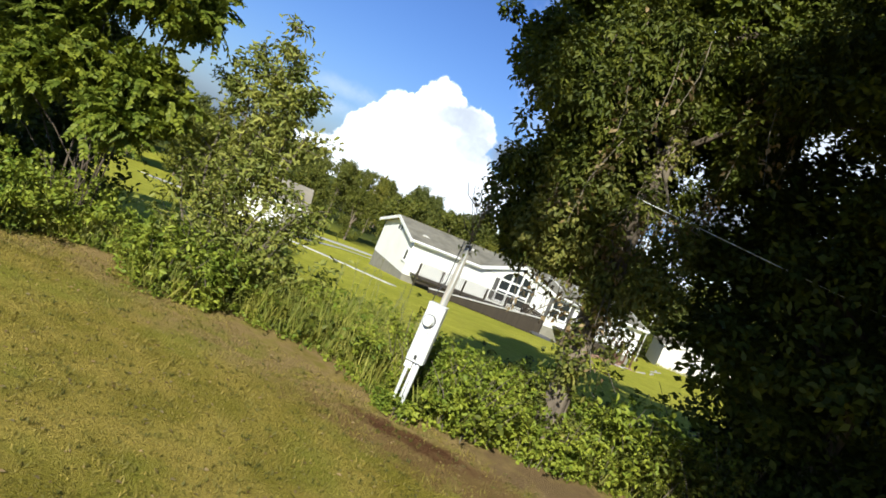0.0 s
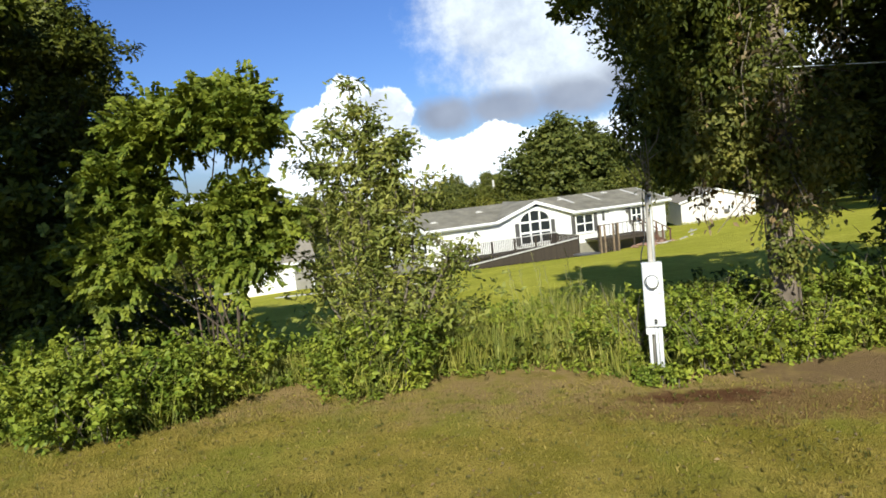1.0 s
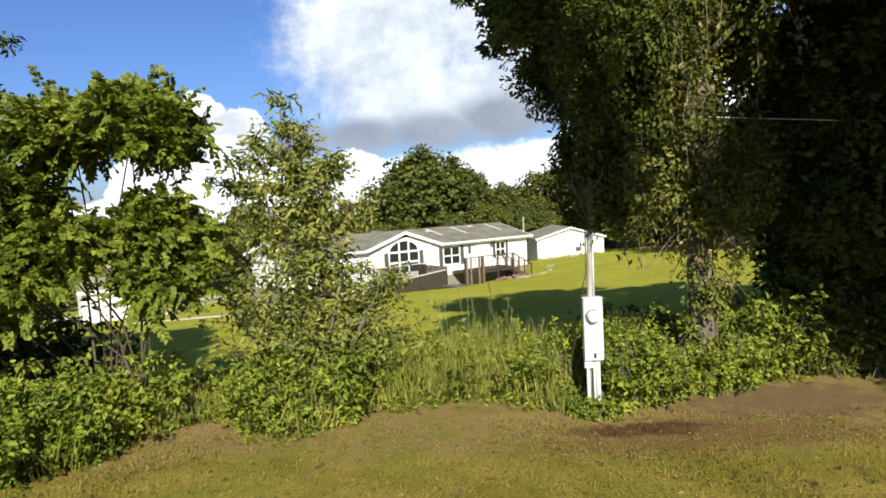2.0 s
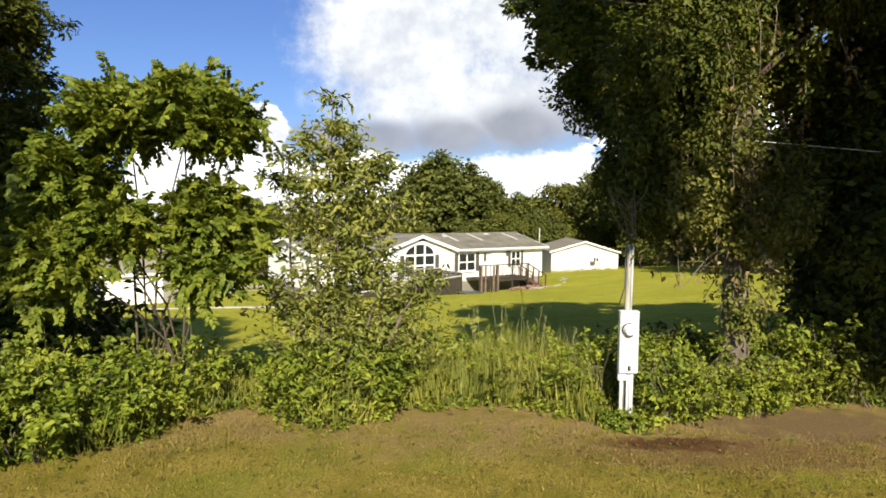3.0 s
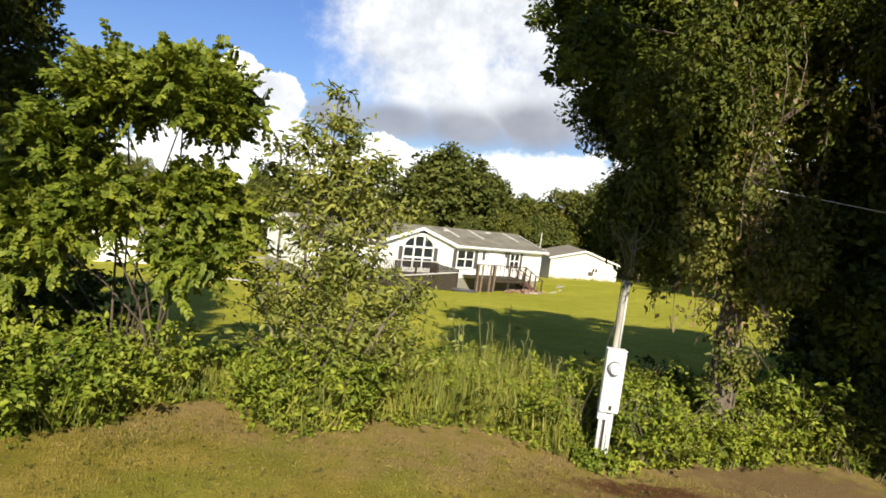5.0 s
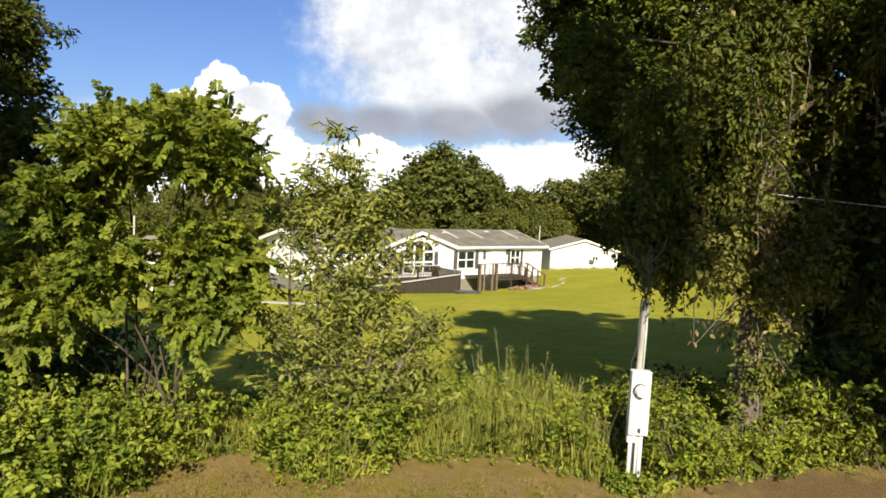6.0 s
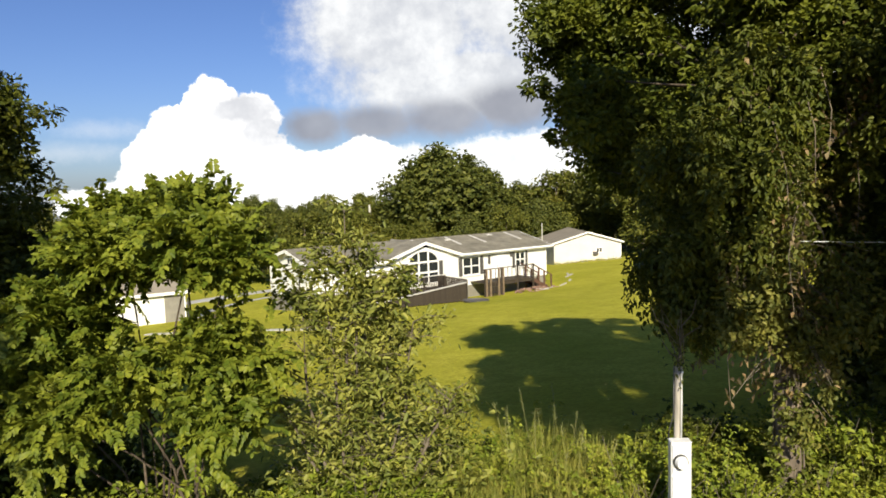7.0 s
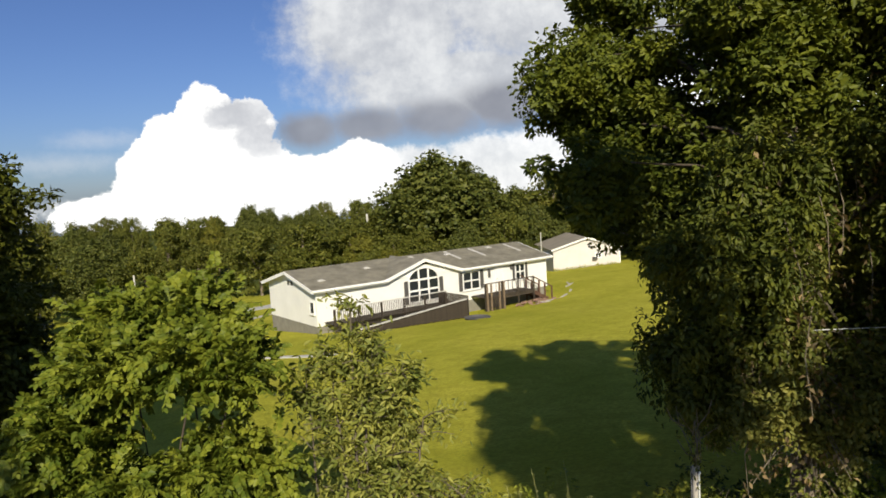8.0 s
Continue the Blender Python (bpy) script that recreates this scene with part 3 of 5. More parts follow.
    bm = bmesh.new()
    yf = HY0 - 0.34

    def back(z):
        return HY0 - o + (z - ze) / slope + 0.02
    for xs in (GX0 - 0.15, GX1 + 0.15):
        zl = ge - 0.06
        slab(bm, [(xs, yf, zl + 0.10), (GXP, yf, GZ + 0.12), (GXP, back(GZ + 0.1), GZ + 0.12), (xs, max(yf + 0.05, back(zl + 0.08)), zl + 0.10)], 0.09)
    part("gable_roof", bm, M_SHINGLE, gb)
    bm = bmesh.new()
    for xs in (GX0 - 0.15, GX1 + 0.15):
        q = [(xs, ge + 0.05), (GXP, GZ + 0.135), (GXP, GZ - 0.10), (xs, ge - 0.19)]
        f = [bm.verts.new((x, yf - 0.05, z)) for x, z in q]
        k = [bm.verts.new((x, yf, z)) for x, z in q]
        bm.faces.new(f)
        bm.faces.new(k[::-1])
        for i in range(4):
            j = (i + 1) % 4
            bm.faces.new((f[i], k[i], k[j], f[j]))
    part("rake_board", bm, M_TRIM, gb, "white rake board")
    bm = bmesh.new()
    for xs in (GX0 - 0.15, GX1 + 0.15):
        q = [(xs, yf, ge - 0.06), (GXP, yf, GZ - 0.02), (GXP, HY0 - 0.05, GZ - 0.02), (xs, HY0 - 0.05, ge - 0.06)]
        bm.faces.new([bm.verts.new(c) for c in q])
    part("soffit", bm, M_TRIM, gb)
    # windows and doors
    arched_window(h, 22.15, 1.26, -2.74, -1.2, HY0 - 0.075)
    window(h, 25.83, 27.33, -2.5, -1.26, HY0 - 0.03, 2, 2)
    window(h, 31.15, 32.05, -2.35, -1.22, HY0 - 0.03, 2, 2, True, 0.24)
    w = window(h, 0.0, 0.55, -2.45, -1.75, -0.03, 1, 1, False)
    w.matrix_basis = Matrix.Translation((HX0, HY0 + 0.9, 0)) @ Matrix.Rotation(radians(-90), 4, "Z")
    d = new("door")
    d.parent = h
    part("door_frame", boxed(28.95, HY0 - 0.06, FLOOR, 30.15, HY0 - 0.02, -0.95), M_TRIM, d)
    part("door_leaf", boxed(29.07, HY0 - 0.085, FLOOR + 0.03, 30.03, HY0 - 0.062, -1.05, bevel=0.008), M_SIDING, d, "white panelled door")
    for z0, z1 in ((-2.9, -2.2), (-2.1, -1.2)):
        for x0 in (29.17, 29.6):
            part("door_panel", boxed(x0, HY0 - 0.095, z0, x0 + 0.33, HY0 - 0.086, z1, bevel=0.004), M_TRIM, d)
    part("handle", boxed(29.1, HY0 - 0.14, -2.12, 29.16, HY0 - 0.087, -2.06, bevel=0.01), M_DARK, d, "dark door knob")
    for x in (28.25, 30.55):
        part("wall_lantern", boxed(x, HY0 - 0.16, -1.85 if x < 29 else -1.5, x + 0.2, HY0 - 0.02, -1.2 if x < 29 else -1.15, bevel=0.03), M_SHUTTER, h, "dark wall lantern beside the door")
    # roof vents and pale flashing strips
    for x, y in ((14.6, 39.0), (18.9, 40.2), (23.4, 41.2), (26.6, 40.8), (31.2, 41.2), (24.4, 39.3)):
        z = ze + (y - ye) * slope
        bm = boxed(x - 0.16, y - 0.16, z - 0.02, x + 0.16, y + 0.16, z + 0.10, bevel=0.03)
        box(bm, x - 0.24, y - 0.24, z - 0.01, x + 0.24, y + 0.24, z + 0.035)
        part("roof_vent", bm, M_RAIL, roof, "pale roof vent")
    for x in (26.9, 29.4, 33.2):
        bm = slab(bmesh.new(), [(x, 39.5, ze + (39.5 - ye) * slope + 0.04), (x + 0.22, 39.5, ze + (39.5 - ye) * slope + 0.04),
                                (x + 0.12, 41.5, zr + 0.0), (x - 0.1, 41.5, zr + 0.0)], 0.03)
        part("flashing", bm, M_RAIL, roof, "pale weathered roof strip")
    return h


build_house()


# ---------------- ramp, walkway and deck ----------------
def railing(parent, x0, x1, y, top0, top1, low0, low1, gap=0.14, mat=M_WOOD, cap=M_RAIL):
    """Posts, top rail and upright slats along x; heights run from the first end to the other."""
    k = max(1, round((x1 - x0) / 1.8))
    pm = mesh_of(boxed(-0.05, -0.05, 0, 0.05, 0.05, 1), "post", mat)
    sm = mesh_of(boxed(-0.02, -0.015, 0, 0.02, 0.015, 1), "slat", mat)

    def z(a, b, x):
        return a + (b - a) * (x - x0) / (x1 - x0)
    for i in range(k + 1):
        x = x0 + (x1 - x0) * i / k
        g = float(land(x, y)) - 0.1
        piece("post", pm, parent, Matrix.LocRotScale((x, y, g), None, (1, 1, z(top0, top1, x) - g)))
    n = int((x1 - x0) / gap)
    for i in range(n):
        x = x0 + (i + 0.5) * (x1 - x0) / n
        piece("slat", sm, parent, Matrix.LocRotScale((x, y - 0.03, z(low0, low1, x)), None, (1, 1, z(top0, top1, x) - z(low0, low1, x))))
    part("top_rail", slab(bmesh.new(), [(x0 - 0.05, y - 0.09, top0 + 0.04), (x1 + 0.05, y - 0.09, top1 + 0.04), (x1 + 0.05, y + 0.06, top1 + 0.04), (x0 - 0.05, y + 0.06, top0 + 0.04)], 0.05), cap, parent, "pale top rail")
    part("bottom_rail", slab(bmesh.new(), [(x0, y - 0.03, low0 + 0.1), (x1, y - 0.03, low1 + 0.1), (x1, y + 0.02, low1 + 0.1), (x0, y + 0.02, low0 + 0.1)], 0.08), mat, parent)


def planks(parent, x0, x1, y0, y1, z0, z1, step=0.16):
    n = int((x1 - x0) / step)
    me = mesh_of(boxed(-step / 2 + 0.005, y0, -0.04, step / 2 - 0.005, y1, 0), "plank", M_WOOD)
    for i in range(n):
        x = x0 + (i + 0.5) * (x1 - x0) / n
        piece("plank", me, parent, Matrix.Translation((x, 0, z0 + (z1 - z0) * (x - x0) / (x1 - x0))))


def build_walkway():
    w = thing("wheelchair_ramp", Matrix(), "weathered wooden ramp doubling back along the house front, with slatted rails", "ramp")
    planks(w, 14.0, 24.2, 36.15, 37.65, FLOOR, FLOOR)
    railing(w, 14.0, 22.9, 36.15, -2.05, -2.05, FLOOR - 0.35, FLOOR - 0.35)
    planks(w, 14.2, 22.0, 33.9, 36.0, -3.85, FLOOR)
    planks(w, 22.0, 23.1, 33.9, 36.15, FLOOR, FLOOR)
    # boarded outer side of the lower run
    bm_post = mesh_of(boxed(-0.06, -0.05, 0, 0.06, 0.05, 1), "post", M_WOOD)
    n = 62
    bd = mesh_of(boxed(-0.067, -0.02, 0, 0.067, 0.02, 1, bevel=0.004), "board", M_WOOD)
    for i in range(n):
        x = 14.3 + (i + 0.5) * (22.95 - 14.3) / n
        top = -3.15 + (x - 14.3) / 8.65 * 0.73
        low = float(land(x, 33.8)) + 0.04 + 0.03 * math.sin(i * 2.1)
        piece("board", bd, w, Matrix.LocRotScale((x, 33.8, low), None, (1, 1, max(0.2, top - low))))
    for i in range(6):
        x = 14.3 + 8.7 * i / 5
        top = -3.1 + (x - 14.3) / 8.65 * 0.73
        low = float(land(x, 33.87)) - 0.1
        piece("post", bm_post, w, Matrix.LocRotScale((x, 33.88, low), None, (1, 1, top - low)))
    part("top_rail", slab(bmesh.new(), [(14.2, 33.7, -3.11), (23.0, 33.7, -2.38), (23.0, 33.95, -2.38), (14.2, 33.95, -3.11)], 0.05), M_RAIL, w, "pale top rail")
    # end of the landing
    bdy = mesh_of(boxed(-0.02, -0.067, 0, 0.02, 0.067, 1, bevel=0.004), "board", M_WOOD)
    for i in range(18):
        y = 33.9 + i * 0.2
        low = float(land(23.15, y)) + 0.04
        piece("board", bdy, w, Matrix.LocRotScale((23.15, y, low), None, (1, 1, -2.2 - low)))

    d = thing("front_deck", Matrix(), "brown wooden deck with slatted rails and steps at the front door", "deck")
    planks(d, 26.4, 31.4, 35.9, 37.65, FLOOR, FLOOR)
    railing(d, 26.4, 31.3, 35.9, -2.02, -2.02, FLOOR - 0.05, FLOOR - 0.05, 0.4, M_WOOD, M_WOOD)
    for x in (26.42, 26.8, 27.6, 28.05):
        part("post", boxed(x, 35.70, float(land(x, 35.7)) - 0.1, x + 0.1, 35.82, -1.98, bevel=0.01), M_TAN, d, "pale timber post")
    for i in range(8):
        x = 26.45 + i * 0.2
        low = float(land(x, 35.85)) + 0.02
        part("board", boxed(x, 35.82, low, x + 0.11, 35.85, FLOOR), M_WOOD, d)
    part("beam", boxed(26.4, 35.92, FLOOR - 0.25, 31.4, 36.0, FLOOR - 0.05), M_WOOD, d)
    for i in range(5):
        x0 = 31.4 + i * 0.36
        z = FLOOR - 0.19 * (i + 1)
        part("step", boxed(x0, 35.95, z - 0.05, x0 + 0.42, 37.4, z, bevel=0.006), M_REDWOOD, d)
    for y in (35.92, 37.4):
        part("stringer", slab(bmesh.new(), [(31.4, y - 0.03, FLOOR - 0.1), (33.3, y - 0.03, FLOOR - 1.1), (33.3, y + 0.03, FLOOR - 1.1), (31.4, y + 0.03, FLOOR - 0.1)], 0.25), M_REDWOOD, d)
        part("handrail", slab(bmesh.new(), [(31.3, y - 0.05, -2.0), (33.35, y - 0.05, -3.05), (33.35, y + 0.05, -3.05), (31.3, y + 0.05, -2.0)], 0.07), M_REDWOOD, d)
        for x, zt in ((31.9, -2.35), (32.5, -2.65), (33.25, -3.05)):
            part("post", boxed(x - 0.05, y - 0.05, float(land(x, y)) - 0.05, x + 0.05, y + 0.05, zt), M_REDWOOD, d)


build_walkway()


# ---------------- outbuildings ----------------
def outbuilding(name, m, w, d, eave, ridge, along, roof_mat, label, skin=M_SIDING):
    """A plain gabled building: front on local y = 0, from x = 0 to w, d deep; along: ridge runs along x."""
    g = thing(name, m, label, "shed")
    part("wall", boxed(0, 0, -0.6, w, d, eave), skin, g)
    part("wall_siding", lapped(0, w, 0.05, eave, 0), skin, g)
    bm = bmesh.new()
    o = 0.3
    if along:
        s = (ridge - eave) / (d / 2)
        for y0 in (-o, d + o):
            slab(bm, [(-o, y0, eave - o * s + 0.08), (w + o, y0, eave - o * s + 0.08), (w + o, d / 2, ridge + 0.08), (-o, d / 2, ridge + 0.08)], 0.08)
        tri = [[(x, 0, eave), (x, d, eave), (x, d / 2, ridge)] for x in (0.0, w)]
    else:
        s = (ridge - eave) / (w / 2)
        for x0 in (-o, w + o):
            slab(bm, [(x0, -o, eave - o * s + 0.08), (x0, d + o, eave - o * s + 0.08), (w / 2, d + o, ridge + 0.08), (w / 2, -o, ridge + 0.08)], 0.08)
        tri = [[(0, y, eave), (w, y, eave), (w / 2, y, ridge)] for y in (0.0, d)]
    part("roof", bm, roof_mat, g)
    for t in tri:
        bm = bmesh.new()
        bm.faces.new([bm.verts.new(c) for c in t])
        part("gable_wall", bm, skin, g)
    if not along:
        bm = bmesh.new()
        for x0 in (-o, w + o):
            slab(bm, [(x0, -o - 0.04, eave - o * s + 0.10), (x0, -o, eave - o * s + 0.10), (w / 2, -o, ridge + 0.10), (w / 2, -o - 0.04, ridge + 0.10)], 0.2)
        part("rake_board", bm, M_TRIM, g, "white rake board")
    else:
        part("fascia", boxed(-o, -o - 0.04, eave - o * s - 0.12, w + o, -o - 0.002, eave - o * s + 0.09), M_TRIM, g)
    return g


shed = outbuilding("garage", pose(53.3, 55.8, -5.25, 0, 0, -31), 8.2, 8.6, 2.25, 3.45, False, M_TIN,
                   "cream gabled garage with a small window unit, behind the lawn", M_CREAM)
window(shed, 5.2, 5.8, 1.05, 1.5, -0.02, 2, 1, False)
part("air_conditioner", boxed(4.75, -0.35, 0.72, 5.3, -0.02, 1.08, bevel=0.03), M_SHUTTER, shed, "dark window air conditioner")
part("corner_board", boxed(8.13, -0.03, 0, 8.23, 0.05, 2.25), M_TRIM, shed)
hut = outbuilding("storage_building", pose(2.0, 46.4, -4.72, 0, 0, -6), 5.4, 5.0, 2.35, 3.7, True, M_TIN,
                  "small white outbuilding with a grey roof beyond the lawn")
# grey panel over the right part of the front wall
part("grey_panel", boxed(4.0, -0.04, 0.0, 5.3, -0.019, 2.1), M_SKIRT, hut, "flat grey panel")
part("vent_pipe", tube(bmesh.new(), [(2.6, 2.2, 3.2), (2.6, 2.2, 5.2)], [0.06, 0.06]), M_RAIL, hut, "pale vent pipe")


def strip(name, pts, width, mat, label, category):
    bm = bmesh.new()
    pts = [Vector(p) for p in pts]
    fine = []
    for a, b in zip(pts, pts[1:]):
        fine += [a.lerp(b, k / 12) for k in range(12)]
    fine.append(pts[-1])
    row = []
    for i, p in enumerate(fine):
        d = (fine[min(i + 1, len(fine) - 1)] - fine[max(i - 1, 0)]).normalized()
        s = Vector((-d.y, d.x, 0)) * width / 2
        row.append([bm.verts.new((q.x, q.y, float(land(q.x, q.y)) + 0.05)) for q in (p - s, p + s)])
    for a, b in zip(row, row[1:]):
        bm.faces.new((a[0], a[1], b[1], b[0]))
    r = bmesh.ops.extrude_face_region(bm, geom=bm.faces[:])
    bmesh.ops.translate(bm, vec=(0, 0, -0.12), verts=[v for v in r["geom"] if isinstance(v, bmesh.types.BMVert)])
    bmesh.ops.recalc_face_normals(bm, faces=bm.faces)
    return tagged(part(name, bm, mat), label, category, kind="structure")


strip("pavement", [(3.2, 39.2, 0), (6.6, 33.0, 0), (9.6, 27.7, 0)], 0.55, M_CONCRETE, "narrow pale concrete walk across the lawn", "path")
strip("pavement", [(6.9, 44.1, 0), (9.5, 49.8, 0), (13.0, 55.1, 0), (16.3, 58.6, 0), (19.8, 61.8, 0)], 0.8, M_CONCRETE, "pale curved path leading behind the house", "path")
for x, y, h in ((6.9, 43.6, 1.7), (7.9, 43.2, 1.0)):
    p = part("stake", tube(bmesh.new(), [(x, y, float(land(x, y)) - 0.2), (x, y, float(land(x, y)) + h)], [0.05, 0.045], 8), M_DARK)
    tagged(p, "thin dark stake standing beside the pale path", "stake")
strip("road", [(-4, 62, 0), (10, 66, 0), (26, 74, 0), (40, 84, 0)], 4.0, M_CONCRETE, "pale gravel drive beyond the house", "drive")

# standing pipe behind the house
mast = part("antenna_mast", tube(bmesh.new(), [(42.0, 46.0, -5.0), (42.0, 46.0, 0.3)], [0.06, 0.05]), M_RAIL)
snag = part("dead_tree", tube(bmesh.new(), [(53.7, 100, -10.6), (53.6, 100, -5), (53.8, 100, -1), (53.7, 100, 1.3)], [0.3, 0.28, 0.24, 0.16], 8), M_RAIL)
tagged(snag, "bare pale dead trunk among the trees behind the house", "dead tree")
tagged(mast, "thin pale metal mast beside the house end", "mast")


def build_yard_things():
    tub = thing("tub", pose(21.95, 31.4, float(land(21.95, 31.4))), "low round dark tub standing on the lawn", "tub")
    bm = bmesh.new()
    n = 26
    rings = []
    for r, z in ((0.72, -0.12), (0.86, 0.10), (0.90, 0.12), (0.84, 0.12), (0.78, 0.03), (0.0, 0.02)):
        rings.append([bm.verts.new((r * math.cos(2 * math.pi * k / n), r * math.sin(2 * math.pi * k / n), z)) for k in range(n)] if r else [bm.verts.new((0, 0, z))])
    for a, b in zip(rings, rings[1:]):
        for k in range(n):
            j = (k + 1) % n
            bm.faces.new((a[k], a[j], b[j], b[k]) if len(b) > 1 else (a[k], a[j], b[0]))
    part("basin", bm, M_SHUTTER, tub)
    # rubble in front of the deck steps: broken bricks and pale boards
    heap = thing("rubble_heap", pose(30.8, 34.9, float(land(30.8, 34.9))), "heap of broken red bricks and pale boards before the deck", "rubble")
    for k in range(80):
        r, a = 1.8 * math.sqrt(rng.random()), 2 * math.pi * rng.random()
        x, y = r * math.cos(a) * 1.15, r * math.sin(a) * 0.55
        z = 0.34 * (1 - r / 1.9) * rng.random()
        bm = boxed(-0.11, -0.055, -0.04, 0.11, 0.055, 0.04, bevel=0.008)
        bmesh.ops.transform(bm, matrix=Matrix.Translation((x, y, z + 0.04)) @ Euler((rng.normal() * 0.5, rng.normal() * 0.5, rng.random() * 6)).to_matrix().to_4x4(), verts=bm.verts)
        part("brick", bm, M_RED, heap)
    for k in range(5):
        bm = boxed(-0.7, -0.06, -0.015, 0.7, 0.06, 0.015, bevel=0.004)
        bmesh.ops.transform(bm, matrix=Matrix.Translation((rng.normal() * 0.5, -0.55 + rng.normal() * 0.2, 0.05 + 0.03 * k)) @ Euler((0, rng.normal() * 0.08, rng.normal() * 0.5)).to_matrix().to_4x4(), verts=bm.verts)
        part("board", bm, M_RAIL, heap, "pale board")
    for x, y, a, l in ((33.9, 35.2, 0.5, 0.8), (36.6, 37.1, 0.7, 0.6), (39.7, 40.2, 0.5, 1.1), (40.6, 41.2, 0.9, 0.7)):
        b = boxed(-l, -0.09, 0.0, l, 0.09, 0.06, bevel=0.008)
        ob = part("timber", b, M_POLE)
        ob.matrix_basis = Matrix.Translation((x, y, float(land(x, y)) + 0.005)) @ Matrix.Rotation(a, 4, "Z")
        tagged(ob, "pale timber lying on the lawn", "timber")


build_yard_things()


# ---------------- meter pole ----------------
def build_pole():
    p = thing("meter_pole", Matrix(((U.x, V.x, 0, 0), (U.y, V.y, 0, 0), (0, 0, 1, 0), (0, 0, 0, 1))),
              "weathered grey wooden pole carrying an electric meter box", "utility pole")
    part("pole", tube(bmesh.new(), [(0.0, 0.05, -0.4), (0.0, 0.05, 1.0), (0.015, 0.05, 1.8), (0.02, 0.05, 2.28)], [0.05, 0.048, 0.045, 0.040], 14), M_POLE, p, "", False)
    b = new("meter_box")
    b.parent = p
    b["label"] = "pale grey metal meter and breaker box"
    part("case", boxed(-0.12, -0.14, 0.70, 0.11, -0.01, 1.46, bevel=0.012), M_BOX, b)
    part("door_panel", boxed(-0.107, -0.153, 0.73, 0.097, -0.138, 1.08, bevel=0.006), M_BOX, b)
    part("cover", boxed(-0.107, -0.156, 1.10, 0.097, -0.138, 1.44, bevel=0.008), M_BOX, b)
    part("hood", boxed(-0.122, -0.15, 1.455, 0.112, 0.0, 1.468, bevel=0.004), M_BOX, b)
    part("side_duct", boxed(-0.12, -0.10, 0.60, -0.02, -0.02, 0.705, bevel=0.008), M_BOX, b)
    part("latch", boxed(-0.02, -0.168, 0.745, 0.015, -0.15, 0.80, bevel=0.004), M_DARK, b)

    def disc(x, z, y0, y1, r, bev=0.0):
        bm = bmesh.new()
        bmesh.ops.create_cone(bm, cap_ends=True, segments=28, radius1=r, radius2=r - bev, depth=abs(y1 - y0),
                              matrix=Matrix.Translation((x, (y0 + y1) / 2, z)) @ Matrix.Rotation(radians(90), 4, "X"))
        return bm
    me = new("meter")
    me.parent = b
    part("meter_ring", disc(-0.02, 1.25, -0.156, -0.195, 0.085, 0.005), M_DARK, me, "dark meter ring")
    part("meter_glass", disc(-0.02, 1.25, -0.195, -0.25, 0.076, 0.02), M_BOX, me, "pale meter dome")
    part("meter_face", disc(-0.02, 1.25, -0.25, -0.255, 0.046), M_PIPE, me)
    for x, r in ((-0.075, 0.022), (0.045, 0.027), (0.0, 0.016)):
        part("conduit", tube(bmesh.new(), [(x, -0.07, -0.3), (x, -0.07, 0.4), (x, -0.07, 0.72)], [r, r, r], 10), M_PIPE, p, "pale conduit", False)
    part("conduit", tube(bmesh.new(), [(0.03, -0.01, 1.47), (0.035, -0.003, 1.9), (0.035, 0.0, 2.2), (0.04, -0.03, 2.24)], [0.012] * 4, 8), M_PIPE, p, "pale conduit", False)
    part("cable", tube(bmesh.new(), [(-0.12, -0.02, 1.47), (-0.11, -0.03, 1.58), (-0.055, -0.01, 1.75), (-0.048, 0.0, 2.3)], [0.008] * 4, 6), M_DARK, p, "", False)


build_pole()
twigs = thing("dead_vine", Matrix(), "grey dead vine stems and dark leaves tangled on the pole head", "vine")
for k in range(2):
    bm = bmesh.new()
    for j in range(2):
        a = at(0.03 + rng.normal() * 0.03, 0.0, rng.uniform(2.05, 2.4))
        e = a + U * rng.normal() * 0.16 + Vector((rng.normal() * 0.06, rng.normal() * 0.06, rng.uniform(0.2, 0.7)))
        m = a.lerp(e, 0.5) + Vector((rng.normal() * 0.05, rng.normal() * 0.05, 0.05))
        tube(bm, [a, m, e], [0.007, 0.005, 0.0025], 5, False)
        tube(bm, [m, m + U * rng.normal() * 0.15 + Vector((0, 0, 0.15))], [0.007, 0.003], 4, False)
    part("stem", bm, M_TWIG, twigs)
for ends in (((0.02, 0.05, 2.3), (-0.06, 0.03, 2.55), (-0.16, 0.0, 2.78), (-0.2, 0.0, 3.0)), ((0.02, 0.05, 2.3), (0.05, 0.03, 2.62), (0.03, 0.0, 2.95)), ((0.0, 0.05, 2.25), (0.03, 0.03, 2.5), (0.01, 0.0, 2.72)), ((-0.1, 0.02, 2.75), (-0.24, 0.0, 2.84), (-0.3, 0.0, 2.98)),
             ((0.05, 0.03, 2.75), (0.16, 0.0, 2.9), (0.2, 0.0, 3.05)), ((0.0, 0.03, 2.4), (-0.1, -0.02, 2.45), (-0.2, -0.03, 2.62))):
    part("dead_twig", tube(bmesh.new(), [at(*q) for q in ends], [0.009, 0.007, 0.005, 0.003][:len(ends)], 5), M_TWIG, twigs, "bare grey twig")
n = 110
q = rng.normal(size=(n, 3)) * np.array((0.07, 0.07, 0.17)) + np.array((0.03, 0.03, 2.4))
tagged(leaves("vine_leaf", q @ np.array(((U.x, U.y, 0), (V.x, V.y, 0), (0, 0, 1))), ways(n, 0.6), ups(n), rng.uniform(0.04, 0.08, n), rng.uniform(0.018, 0.035, n), L_SHADE_VINE, twigs), kind="stuff")
bm = bmesh.new()
pts = []
